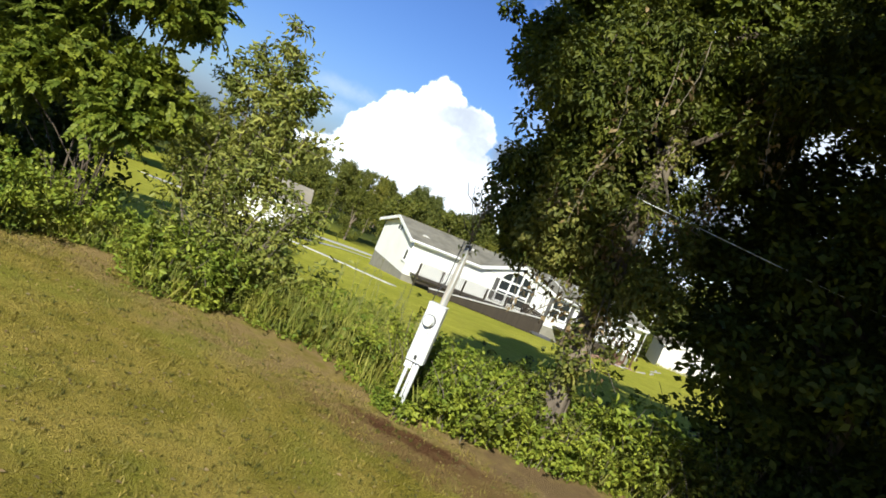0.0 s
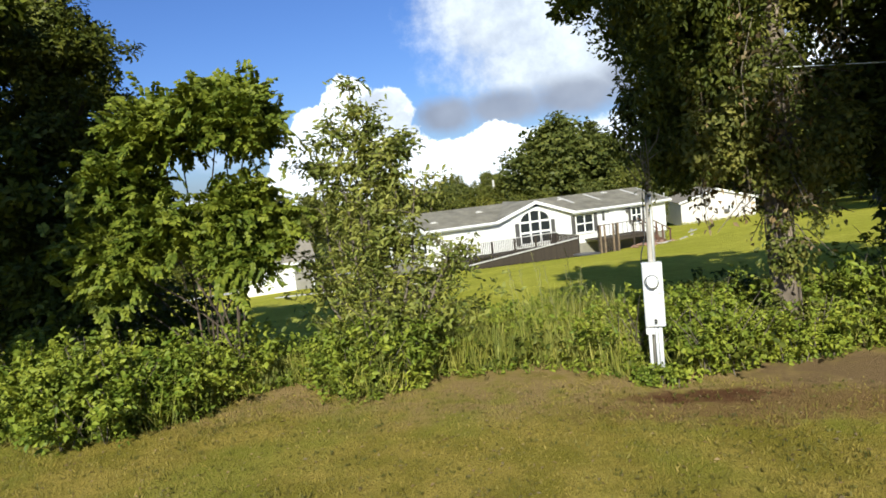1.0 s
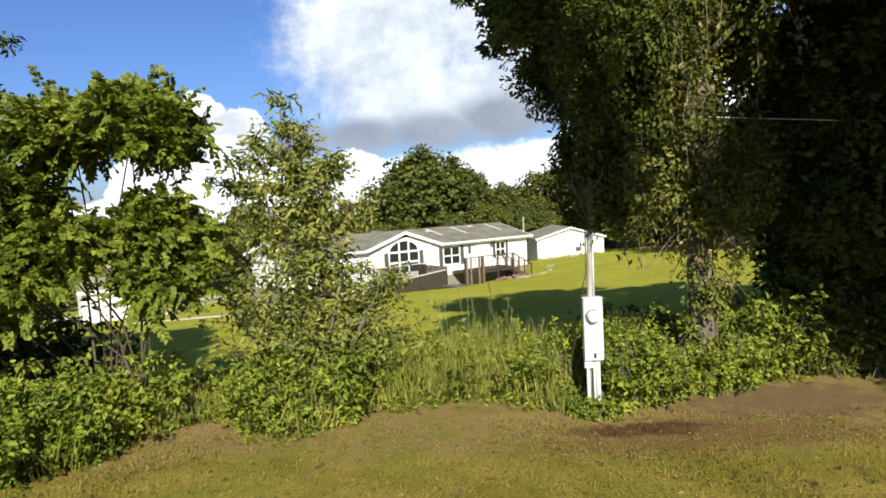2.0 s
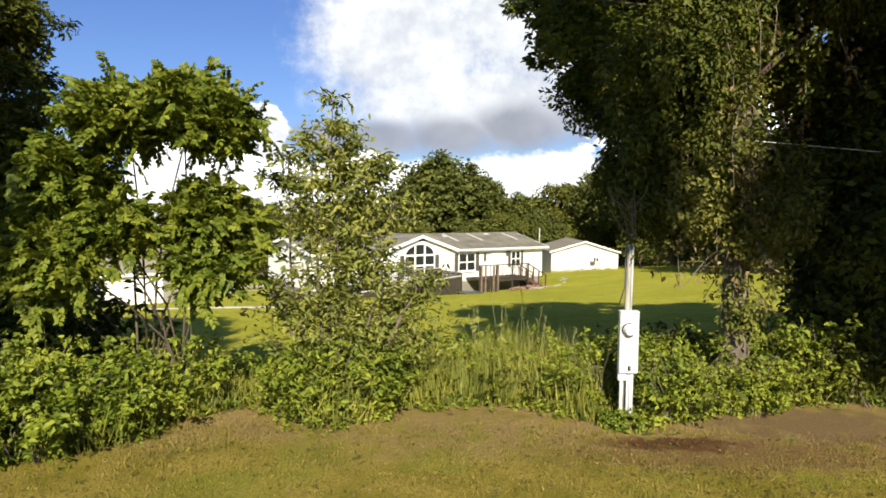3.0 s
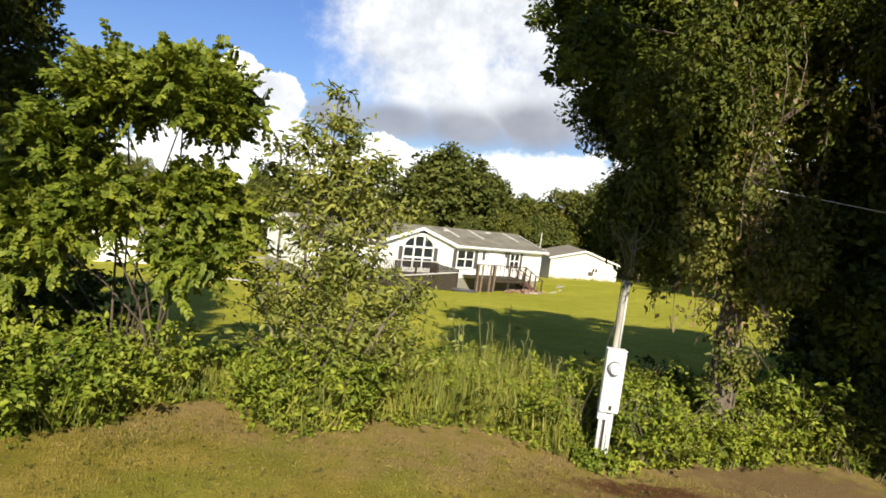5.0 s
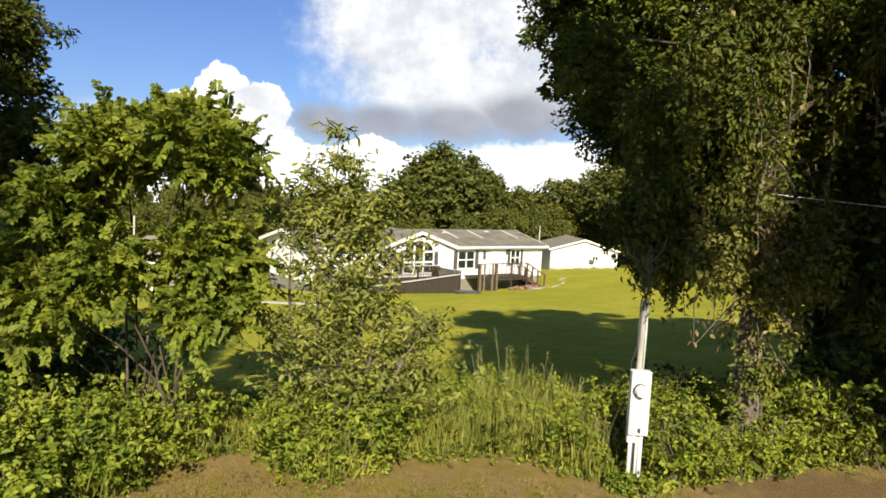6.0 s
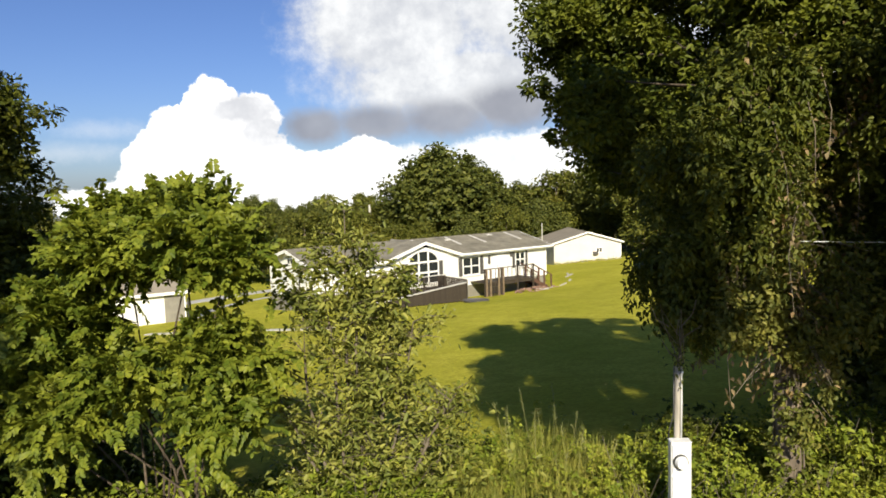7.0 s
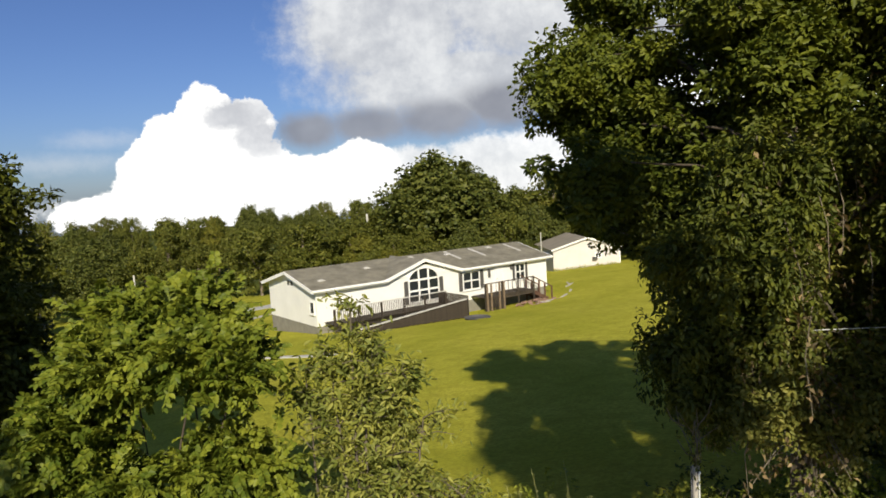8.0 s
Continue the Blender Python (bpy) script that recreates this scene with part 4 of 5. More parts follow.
for k in range(15):
    f = k / 14
    q = at(1.6 + f * 26, 0.6 + f * 5.0, 3.62 - 4 * f * (1 - f) * 0.6 + f * 0.8)
    pts.append(q)
tube(bm, pts, [0.006] * 15, 6)
tagged(part("service_cable", bm, M_PIPE), "thin grey overhead cable running through the trees", "cable")


# ---------------- trees and shrubs near the camera ----------------
def crown(parent, blobs, per, spread, size, mat, droop=0.3, slim=0.5, crowd=0.3, name="crown", lift=1.0, oval=False, tall=0.7):
    pts, out, cen, face = clump_points(blobs, per, spread, crowd, tall)
    n = len(pts)
    l = size * rng.uniform(0.6, 1.35, n)
    # each clump has a tilt of its own, and turns its leaves outwards
    per_clump = n // len(cen)
    tilt = np.repeat(rng.normal(size=(len(cen), 3)) * 0.4 + to_world(face) * 1.1, per_clump, 0)
    leaves(name, to_world(pts), ways(n, droop) * 0.75 + to_world(out) * 0.7, to_world(out) * 0.4 + tilt + ups(n, lift * 0.7) * 0.6, l, l * slim * rng.uniform(0.8, 1.2, n), mat, parent, 0.25, oval)
    return to_world(cen)


def lobed(blobs, count, size, core=0.25):
    """Break each blob of a crown into rounded lobes over its surface, with a thin core left inside."""
    out = []
    for u, v, z, ru, rv, rz, n in blobs:
        out.append((u, v, z, ru * 0.75, rv * 0.75, rz * 0.75, max(2, int(n * core))))
        for k in range(count):
            d = unit(rng.normal(size=(1, 3)))[0]
            r = size * rng.uniform(0.65, 1.35)
            out.append((u + d[0] * ru * 0.9, v + d[1] * rv * 0.9, z + d[2] * rz * 0.9, r * 1.1, r * 1.1, r * 0.75, max(3, int(n * (1 - core) / count))))
    return out


def stem_points(pts):
    """A stem through (u, v, z) points, in fine steps with a slight wander."""
    out = []
    pts = [Vector(at(*p)) for p in pts]
    for a, b in zip(pts, pts[1:]):
        for k in range(5):
            out.append(a.lerp(b, k / 5) + Vector((rng.normal() * 0.015, rng.normal() * 0.015, 0)))
    out.append(pts[-1])
    return out


def build_vine_tree():
    t = thing("vine_covered_tree", Matrix(), "tall leafy tree, vine-wrapped trunk and hanging creepers", "tree")
    stem = stem_points([(1.75, 1.0, -0.1), (1.68, 1.0, 0.8), (1.66, 1.02, 2.2), (1.72, 1.05, 4.0), (1.8, 1.5, 5.8), (2.1, 2.4, 7.2)])
    bm = bmesh.new()
    r = [0.185 - 0.11 * k / (len(stem) - 1) + 0.012 * math.sin(k * 1.9) for k in range(len(stem))]
    r[0] = 0.25
    tube(bm, stem, r, 14)
    for k in range(5):
        a = 2 * math.pi * k / 5 + 0.4
        foot = stem[0] + Vector((math.cos(a) * 0.27, math.sin(a) * 0.27, -0.05))
        tube(bm, [foot, stem[1] + Vector((math.cos(a) * 0.16, math.sin(a) * 0.16, 0.1)), stem[3]], [0.03, 0.07, 0.06], 6)
    part("trunk", bm, M_BARK, t, "brown bark trunk wrapped in stems", False)
    upper = [(1.8, 4.6, 7.4, 2.5, 2.1, 1.8, 250), (3.6, 3.6, 8.4, 2.2, 2.2, 1.7, 200), (0.15, 4.5, 6.75, 0.95, 1.2, 0.95, 110), (1.3, 4.9, 5.4, 1.2, 1.3, 0.75, 90),
             (3.0, 2.4, 6.2, 1.6, 1.7, 1.7, 170), (1.5, 2.0, 6.3, 1.0, 1.0, 1.5, 110), (0.7, 2.8, 5.4, 0.7, 0.9, 0.6, 50),
             (-0.35, 4.5, 6.6, 0.45, 0.6, 0.5, 45), (-0.2, 4.6, 7.5, 0.45, 0.6, 0.5, 40), (-0.42, 2.7, 5.5, 0.34, 0.5, 0.28, 36), (2.3, 2.2, 7.7, 1.0, 0.9, 0.7, 90), (0.45, 5.5, 5.1, 0.55, 0.6, 0.4, 40), (0.95, 5.8, 4.65, 0.45, 0.6, 0.35, 30)]
    upper = lobed(upper, 11, 0.55, 0.3)
    for k in range(40):
        b = upper[k * 2]
        o = unit(rng.normal(size=(1, 3)))[0]
        upper.append((b[0] + o[0] * b[3] * 1.12, b[1] + o[1] * b[4] * 1.12, b[2] + o[2] * b[5] * 1.12, 0.22, 0.22, 0.16, 6))
    cen = crown(t, upper, 150, 0.17, 0.098, L_TREE, 0.35, 0.5, oval=True)
    limbs(t, stem[8:], cen, 60, 0.055, 0.010)
    # lower boughs: heavy with vine, drooping over the pole and either side of the trunk
    low = [(1.0, 2.5, 3.95, 0.72, 0.8, 0.65, 70), (1.1, 2.4, 4.7, 0.9, 0.7, 0.7, 70), (2.5, 1.8, 4.2, 0.6, 0.6, 0.9, 55), (0.6, 2.6, 4.45, 0.6, 0.8, 0.55, 50),
           (0.75, 2.2, 3.2, 0.35, 0.4, 0.3, 14), (1.0, 1.9, 2.9, 0.45, 0.4, 0.35, 18),
           (0.48, 0.6, 3.05, 0.46, 0.42, 0.62, 74), (0.85, 0.3, 4.6, 0.55, 0.5, 0.7, 46), (0.58, 0.5, 3.9, 0.5, 0.45, 0.5, 44), (2.5, 0.9, 5.2, 0.6, 0.6, 0.8, 60), (0.45, 0.4, 4.8, 0.7, 0.6, 0.6, 60),
           (1.0, 0.5, 5.5, 0.5, 0.35, 0.7, 50), (2.6, 1.2, 6.8, 0.6, 0.5, 0.9, 50), (1.12, 0.25, 3.85, 0.3, 0.3, 0.4, 20), (0.95, 0.75, 3.2, 0.5, 0.4, 0.6, 44)]
    low = lobed(low, 5, 0.32, 0.15)
    for k in range(52):
        b = low[k]
        o = unit(rng.normal(size=(1, 3)))[0]
        low.append((b[0] + o[0] * b[3] * 1.1, b[1] + o[1] * b[4] * 1.1, b[2] + o[2] * b[5] * 1.1 - 0.1, 0.12, 0.12, 0.25, 5))
    # hanging mass in the darker leaf colour, for the shade it hangs in
    cen = crown(t, low, 80, 0.08, 0.076, L_SHADE_VINE, 1.0, 0.45, 0.33, name="hanging_vine", oval=True, tall=2.0)
    wrap = [(1.68 + 0.2 * math.sin(k * 2.3), 0.85, 0.25 + 0.3 * k, 0.12 + 0.14 * abs(math.sin(k * 1.7)), 0.2, 0.2, 5) for k in range(1, 11)]
    wrap += [(2.1, 0.8, 2.2, 0.25, 0.25, 0.55, 15), (2.2, 0.75, 2.7, 0.3, 0.3, 0.5, 26), (1.3, 0.85, 2.5, 0.2, 0.25, 0.4, 10), (1.15, 0.7, 3.0, 0.25, 0.3, 0.35, 12),
             (2.25, 0.9, 3.2, 0.4, 0.5, 0.5, 30), (1.3, 1.4, 3.1, 0.4, 0.4, 0.4, 26), (1.0, 0.3, 2.7, 0.4, 0.25, 0.3, 34), (1.75, 0.64, 2.45, 0.42, 0.2, 0.3, 34), (2.3, 0.6, 2.6, 0.3, 0.3, 0.45, 20), (1.6, 0.74, 1.35, 0.2, 0.16, 0.3, 9),
             (0.8, 0.1, 3.3, 0.35, 0.2, 0.5, 26), (1.2, 0.2, 3.6, 0.3, 0.2, 0.6, 26), (0.65, 0.1, 2.8, 0.3, 0.15, 0.25, 14), (1.1, 0.15, 4.4, 0.4, 0.2, 0.5, 22)]
    wrap += [(1.72 + 0.14 * math.sin(k * 2.7), 0.92, 3.5 + 0.28 * k, 0.12, 0.12, 0.16, 5) for k in range(9)]
    # paler leaf colour for the sunlit growth on the trunk
    crown(t, wrap, 24, 0.07, 0.07, L_LIT_CREEPER, 0.8, 0.55, 0.4, name="trunk_vine", oval=True, tall=1.6)
    # a bent vine arching out from the trunk
    bm = bmesh.new()
    tube(bm, [at(1.75, 0.9, 4.1), at(1.98, 0.85, 3.7), at(2.1, 0.8, 3.35), at(2.3, 0.8, 3.05), at(2.42, 0.8, 2.75), at(2.4, 0.8, 2.45)], [0.022, 0.02, 0.018, 0.015, 0.012, 0.006], 6)
    tube(bm, [at(1.8, 0.85, 2.95), at(2.05, 0.8, 3.02), at(2.3, 0.8, 2.92)], [0.016, 0.013, 0.008], 6)
    part("vine_stem", bm, M_TWIG, t)
    # vine stems climbing the trunk
    for k in range(8):
        a = 2 * math.pi * k / 8
        bm = bmesh.new()
        pts = []
        for j in range(9):
            q = stem[min(len(stem) - 1, j * 2)]
            w = a + 0.5 * math.sin(j * 0.9 + k)
            g = r[min(len(stem) - 1, j * 2)] + rng.uniform(0.0, 0.03)
            pts.append(q + Vector((math.cos(w) * g, math.sin(w) * g, rng.uniform(-0.03, 0.03))))
        tube(bm, pts, [0.016 * rng.uniform(0.6, 1.3) * (1 - 0.06 * j) for j in range(9)], 6)
        part("vine_stem", bm, M_TWIG if k % 2 else M_BARK, t)
    # hanging stems, some bare and dry
    bm = bmesh.new()
    ends = []
    for k in range(120):
        c = Vector(cen[rng.integers(len(cen))])
        if c.dot(U) < 0.55:
            continue
        drop = rng.uniform(0.4, 1.5)
        e = c + Vector((rng.normal() * 0.15, rng.normal() * 0.15, -drop))
        e.z = max(e.z, 1.6)
        tube(bm, [c, c.lerp(e, 0.5) + Vector((rng.normal() * 0.06, rng.normal() * 0.06, 0)), e], [0.009, 0.007, 0.004], 4, False)
        ends += [c.lerp(e, f) for f in rng.uniform(0.1, 1, 22)]
    tagged(part("creeper_stem", bm, M_TWIG, t), kind="stuff")
    for k in range(44):
        bm = bmesh.new()
        a = 2 * math.pi * rng.random()
        z = rng.uniform(1.6, 3.6)
        s = at(1.68, 1.0, z)
        e = s + Vector((math.cos(a), math.sin(a), 0)) * rng.uniform(0.4, 0.95) + Vector((0, 0, rng.uniform(-0.6, 0.3)))
        tube(bm, [s, s.lerp(e, 0.5) + Vector((0, 0, 0.15)), e], [0.015, 0.01, 0.004], 5)
        part("bare_branch", bm, M_TWIG, t)
        ends += [s.lerp(e, f) for f in rng.uniform(0.4, 1, 8)]
    e = np.array([tuple(p) for p in ends])
    n = len(e)
    leaves("dry_leaf", e + rng.normal(size=(n, 3)) * 0.05, ways(n, 0.9), ups(n), rng.uniform(0.06, 0.13, n), rng.uniform(0.03, 0.06, n), L_DRY, t)


build_vine_tree()


def leafy_tree(name, base, top, blobs, per, spread, size, mat, label, r0=0.15, slim=0.5, droop=0.3, nlimb=24, boughs=()):
    t = thing(name, Matrix(), label, "tree")
    stem = stem_points([base, tuple(base[i] + (top[i] - base[i]) * 0.5 + (0.1 if i == 0 else 0) for i in range(3)), top])
    bm = bmesh.new()
    tube(bm, stem, [r0 * (1 - 0.85 * k / (len(stem) - 1)) for k in range(len(stem))], 9)
    part("trunk", bm, M_BARK, t, "", False)
    cen = crown(t, lobed(blobs, 9, 0.5, 0.45), per, spread, size, mat, droop, slim)
    limbs(t, stem, cen, nlimb, r0 * 0.32, 0.012)
    for way in boughs:
        pts = stem_points([tuple((q.dot(U), q.dot(V), q.z)) for q in (stem[len(stem) * 2 // 3],)] + list(way))
        part("bough", tube(bmesh.new(), pts, [r0 * 0.45 * (1 - 0.8 * k / (len(pts) - 1)) for k in range(len(pts))], 7), M_LIMB, t, "", False)
    return t


# dark trees along the verge, either side
leafy_tree("cedar_tree", (-10.05, 2.8, -0.3), (-10.2, 2.8, 8.6), [(-10.2 - 0.03 * k, 2.8, 1.4 + k * 0.95, 1.8 - 0.07 * k, 1.5, 0.85, 120) for k in range(5)] + [(-10.4, 2.8, 6.1, 1.35, 1.4, 0.8, 140), (-11.0, 2.8, 7.0, 0.75, 1.0, 0.8, 100), (-11.2, 2.8, 8.0, 0.5, 0.6, 0.7, 60)],
           105, 0.15, 0.11, L_EVERGREEN, "tall dark green cedar tree at the edge of the yard", 0.2, 0.45)
leafy_tree("leafy_tree", (-11.5, 0.6, -0.2), (-11.2, 0.8, 6.5), [(-11.4, 0.8, 2.5, 2.0, 1.8, 2.0, 130), (-11.2, 0.8, 5.2, 1.9, 1.8, 1.9, 130), (-9.9, 1.6, 1.2, 1.3, 1.2, 1.1, 80)],
           80, 0.15, 0.15, L_TREE, "tall leafy green tree beside the cedar", 0.2)
leafy_tree("leafy_tree", (4.9, 1.6, -0.1), (5.1, 1.8, 7.5), [(4.2, 1.5, 2.9, 1.3, 1.2, 1.9, 120), (5.0, 1.8, 5.6, 1.8, 1.7, 1.9, 140), (5.9, 1.4, 3.4, 1.5, 1.5, 2.2, 110), (4.9, 1.6, 0.9, 0.8, 0.8, 0.9, 70), (4.3, 2.0, 1.9, 0.6, 0.6, 1.0, 70), (3.5, 1.9, 3.7, 0.6, 0.6, 0.9, 70)],
           80, 0.2, 0.13, L_SHADE_TONED, "dense dark green tree, deep shade put into its leaf colour", 0.18)
leafy_tree("leafy_tree", (7.2, 0.2, -0.1), (7.2, 0.2, 8.5), [(7.0, 0.0, 3.2, 1.8, 1.8, 2.6, 140), (7.2, 0.4, 6.8, 2.3, 2.2, 2.3, 160), (5.6, 3.6, 4.5, 1.8, 1.6, 3.0, 190)],
           70, 0.25, 0.15, L_SHADE_TONED, "large dark green tree along the verge", 0.2)
# two trees beyond the left of the view, placed for their shadow on the lawn
leafy_tree("leafy_tree", (-12.8, 2.0, -0.5), (-12.7, 2.0, 9.6), [(-12.7, 2.0, 8.2, 1.6, 1.5, 1.6, 200), (-12.9, 2.0, 5.8, 1.9, 1.6, 1.5, 170), (-13.0, 2.0, 3.2, 1.8, 1.6, 1.6, 130)],
           60, 0.2, 0.18, L_TREE, "tall leafy tree out of view, placed to shade the lawn", 0.22)
leafy_tree("leafy_tree", (-16.6, 2.4, -0.6), (-16.5, 2.4, 10.4), [(-16.5, 2.4, 8.8, 2.2, 1.8, 1.8, 220), (-16.8, 2.4, 5.6, 2.4, 2.0, 2.0, 180), (-16.4, 2.4, 2.6, 2.2, 1.8, 1.8, 130)],
           60, 0.24, 0.2, L_TREE, "broad leafy tree out of view, placed to shade the lawn", 0.26)
leafy_tree("leafy_tree", (6.4, 6.6, -0.6), (6.4, 6.6, 6.8), [(5.6, 6.4, 1.0, 1.0, 1.0, 1.3, 150), (5.7, 6.5, 3.4, 1.1, 1.1, 1.4, 160), (7.4, 6.8, 2.2, 1.5, 1.4, 2.4, 200), (6.6, 6.6, 5.6, 1.8, 1.6, 1.5, 180)],
           60, 0.2, 0.17, L_SHADE_TONED, "dark green tree standing at the edge of the lawn", 0.18)
# out of view; foliage and boughs placed to shade the vine tree and lawn
leafy_tree("leafy_tree", (5.6, -6.4, 0), (5.0, -6.4, 8.4), [(4.2, -6.3, 7.4, 1.8, 1.6, 1.5, 420), (0.5, -5.6, 6.6, 0.15, 0.5, 0.3, 40), (-0.1, -3.2, 8.6, 0.12, 1.4, 0.3, 90), (-0.15, -6.6, 8.6, 0.12, 1.5, 0.3, 100), (0.3, -8.8, 8.5, 0.15, 0.7, 0.3, 60), (5.0, -4.5, 4.4, 0.7, 0.6, 0.5, 60), (5.6, -6.4, 7.2, 1.5, 1.6, 1.8, 240), (6.2, -6.4, 4.0, 1.3, 1.4, 1.8, 100)],
           60, 0.25, 0.19, L_TREE, "unseen leafy tree added to shade vine tree and lawn", 0.2,
           boughs=(((3.4, -5.6, 7.9), (1.6, -4.4, 8.4), (-0.1, -3.4, 8.6), (-0.1, -2.2, 8.6)), ((3.2, -6.4, 7.9), (1.5, -6.6, 8.3), (-0.15, -6.6, 8.6), (-0.2, -7.8, 8.6)), ((3.4, -7.2, 7.8), (1.8, -8.2, 8.2), (0.3, -8.8, 8.5)), ((3.0, -6.1, 6.9), (1.6, -5.8, 6.7), (0.5, -5.6, 6.6))))
# another tree out of view, added to darken the trees on the right
leafy_tree("leafy_tree", (8.0, -4.8, 0), (8.0, -4.8, 9.5), [(8.0, -4.8, 4.2, 2.4, 2.4, 3.2, 170), (8.0, -4.8, 8.2, 2.6, 2.6, 2.4, 170)],
           60, 0.28, 0.2, L_TREE, "large unseen leafy tree added to shade the dark trees", 0.25)
# also out of view, added to cut the sun on the right
leafy_tree("leafy_tree", (6.0, -2.6, 0), (5.9, -2.6, 8.5), [(6.3, -2.6, 2.6, 1.2, 1.3, 2.0, 130), (5.9, -2.6, 5.4, 1.5, 1.4, 1.5, 130), (4.9, -2.6, 7.9, 2.1, 1.5, 1.3, 240), (3.7, -2.7, 7.6, 1.1, 1.0, 0.9, 80)],
           60, 0.24, 0.18, L_TREE, "unseen leafy tree added to shade the right-hand trees", 0.2)

# out of view, added so the left-hand trees stand in shade
leafy_tree("leafy_tree", (-8.0, -9.6, 0), (-8.0, -9.6, 10.6), [(-8.1, -9.6, 10.2, 1.3, 1.4, 1.5, 240), (-8.0, -9.6, 8.0, 1.3, 1.4, 1.3, 220), (-9.3, -9.8, 8.8, 1.3, 1.4, 2.0, 240), (-10.8, -9.8, 8.4, 1.4, 1.4, 2.2, 220)],
           64, 0.25, 0.19, L_TREE, "tall unseen leafy tree added to shade the left-hand trees", 0.2)


# ---------------- feathery tree: layered sprays of paired leaflets ----------------
def fronds(name, starts, ways_, length, leaflet, pairs, mat, parent):
    """Drooping sprays: leaflets in two rows along a curved stalk."""
    n = len(starts)
    d = unit(ways_)
    s = unit(np.cross(d, np.array((0, 0, 1.0)) + rng.normal(size=(n, 3)) * 0.25))
    up = np.cross(s, d)
    k = np.linspace(0.12, 1, pairs)
    L = np.broadcast_to(length, n)[:, None, None]
    p = starts[:, None, :] + d[:, None, :] * L * k[None, :, None] - np.array((0, 0, 1.0)) * (L * 0.26 * (k[None, :, None] ** 2))
    at_, wy, uu, ll = [], [], [], []
    for side in (-1, 1):
        at_.append(p.reshape(-1, 3))
        w = side * s[:, None, :] + d[:, None, :] * 0.6 - np.array((0, 0, 0.45)) + rng.normal(size=p.shape) * 0.26
        wy.append(w.reshape(-1, 3))
        uu.append((np.broadcast_to(up[:, None, :], p.shape) + rng.normal(size=p.shape) * 0.15).reshape(-1, 3))
        ll.append(np.broadcast_to(leaflet * (1.0 - 0.45 * np.abs(k - 0.45))[None, :], (n, pairs)).ravel())
    at_, wy, uu, ll = map(np.concatenate, (at_, wy, uu, ll))
    return leaves(name, at_, wy, uu, ll, ll * 0.6, mat, parent, 0.12, True)


def build_feathery_tree():
    t = thing("feathery_tree", Matrix(), "small spreading tree with layered feathery leaves on several thin stems", "tree")
    layers = [(-5.55, 0.15, 3.85, 0.41, 0.77, 0.14, 60),
              (-5.09, 0.05, 3.69, 0.22, 0.51, 0.12, 33),
              (-6.47, 0.15, 3.72, 0.37, 0.64, 0.16, 51),
              (-6.95, -0.05, 3.02, 0.38, 0.6, 0.22, 54),
              (-5.3, 0.15, 2.64, 0.36, 0.4, 0.12, 34),
              (-6.4, -0.25, 2.4, 0.55, 0.4, 0.1, 38),
              (-7.35, -0.15, 2.25, 0.36, 0.4, 0.2, 26),
              (-6.7, -0.6, 2.1, 0.4, 0.3, 0.1, 16),
              (-5.02, 0.25, 2.34, 0.22, 0.32, 0.14, 16),
              (-5.2, -0.25, 1.92, 0.3, 0.3, 0.1, 24),
              (-7.3, -0.2, 1.7, 0.3, 0.35, 0.16, 14),
              (-6.1, 1.3, 4.2, 0.5, 0.5, 0.12, 42),
              (-6.9, 1.3, 4.05, 0.45, 0.5, 0.12, 36)]
    roots = [(-6.2, 0.35), (-5.85, 0.45), (-6.4, 0.5), (-5.6, 0.3)]
    starts, ways_ = [], []
    bm = bmesh.new()
    for i, (u, v, z, ru, rv, rz, n) in enumerate(layers):
        b = roots[i % 4]
        a, c = at(b[0], b[1], float(land(at(*b).x, at(*b).y)) - 0.1), at(u, v, z - 0.15)
        path = [a, a.lerp(c, 0.22) + Vector((0, 0, (c.z - a.z) * 0.28)), a.lerp(c, 0.55) + Vector((0, 0, (c.z - a.z) * 0.2)), c]
        tube(bm, path, [0.017, 0.015, 0.012, 0.008], 7)
        p = ball(n, 0.5) * np.array((ru, rv, rz)) + np.array((u, v, z))
        out = p - np.array((u, v, z - 0.5))
        out[:, 2] = rng.uniform(0.0, 0.35, n)
        out += rng.normal(size=out.shape) * 0.3
        starts.append(p)
        ways_.append(out)
        for q in p[::4]:
            w = to_world(q[None])[0]
            tube(bm, [c, Vector(w) - Vector((0, 0, 0.05)), Vector(w)], [0.012, 0.007, 0.004], 4, False)
    part("stem", bm, M_LIMB, t, "thin dark brown stems")
    p, w = to_world(np.concatenate(starts)), to_world(np.concatenate(ways_))
    n = len(p)
    for turn in range(11):
        fronds("spray", p + rng.normal(size=p.shape) * 0.14, w + rng.normal(size=w.shape) * 0.5, rng.uniform(0.2, 0.38, n), 0.094, 9, L_MIMOSA, t)


build_feathery_tree()


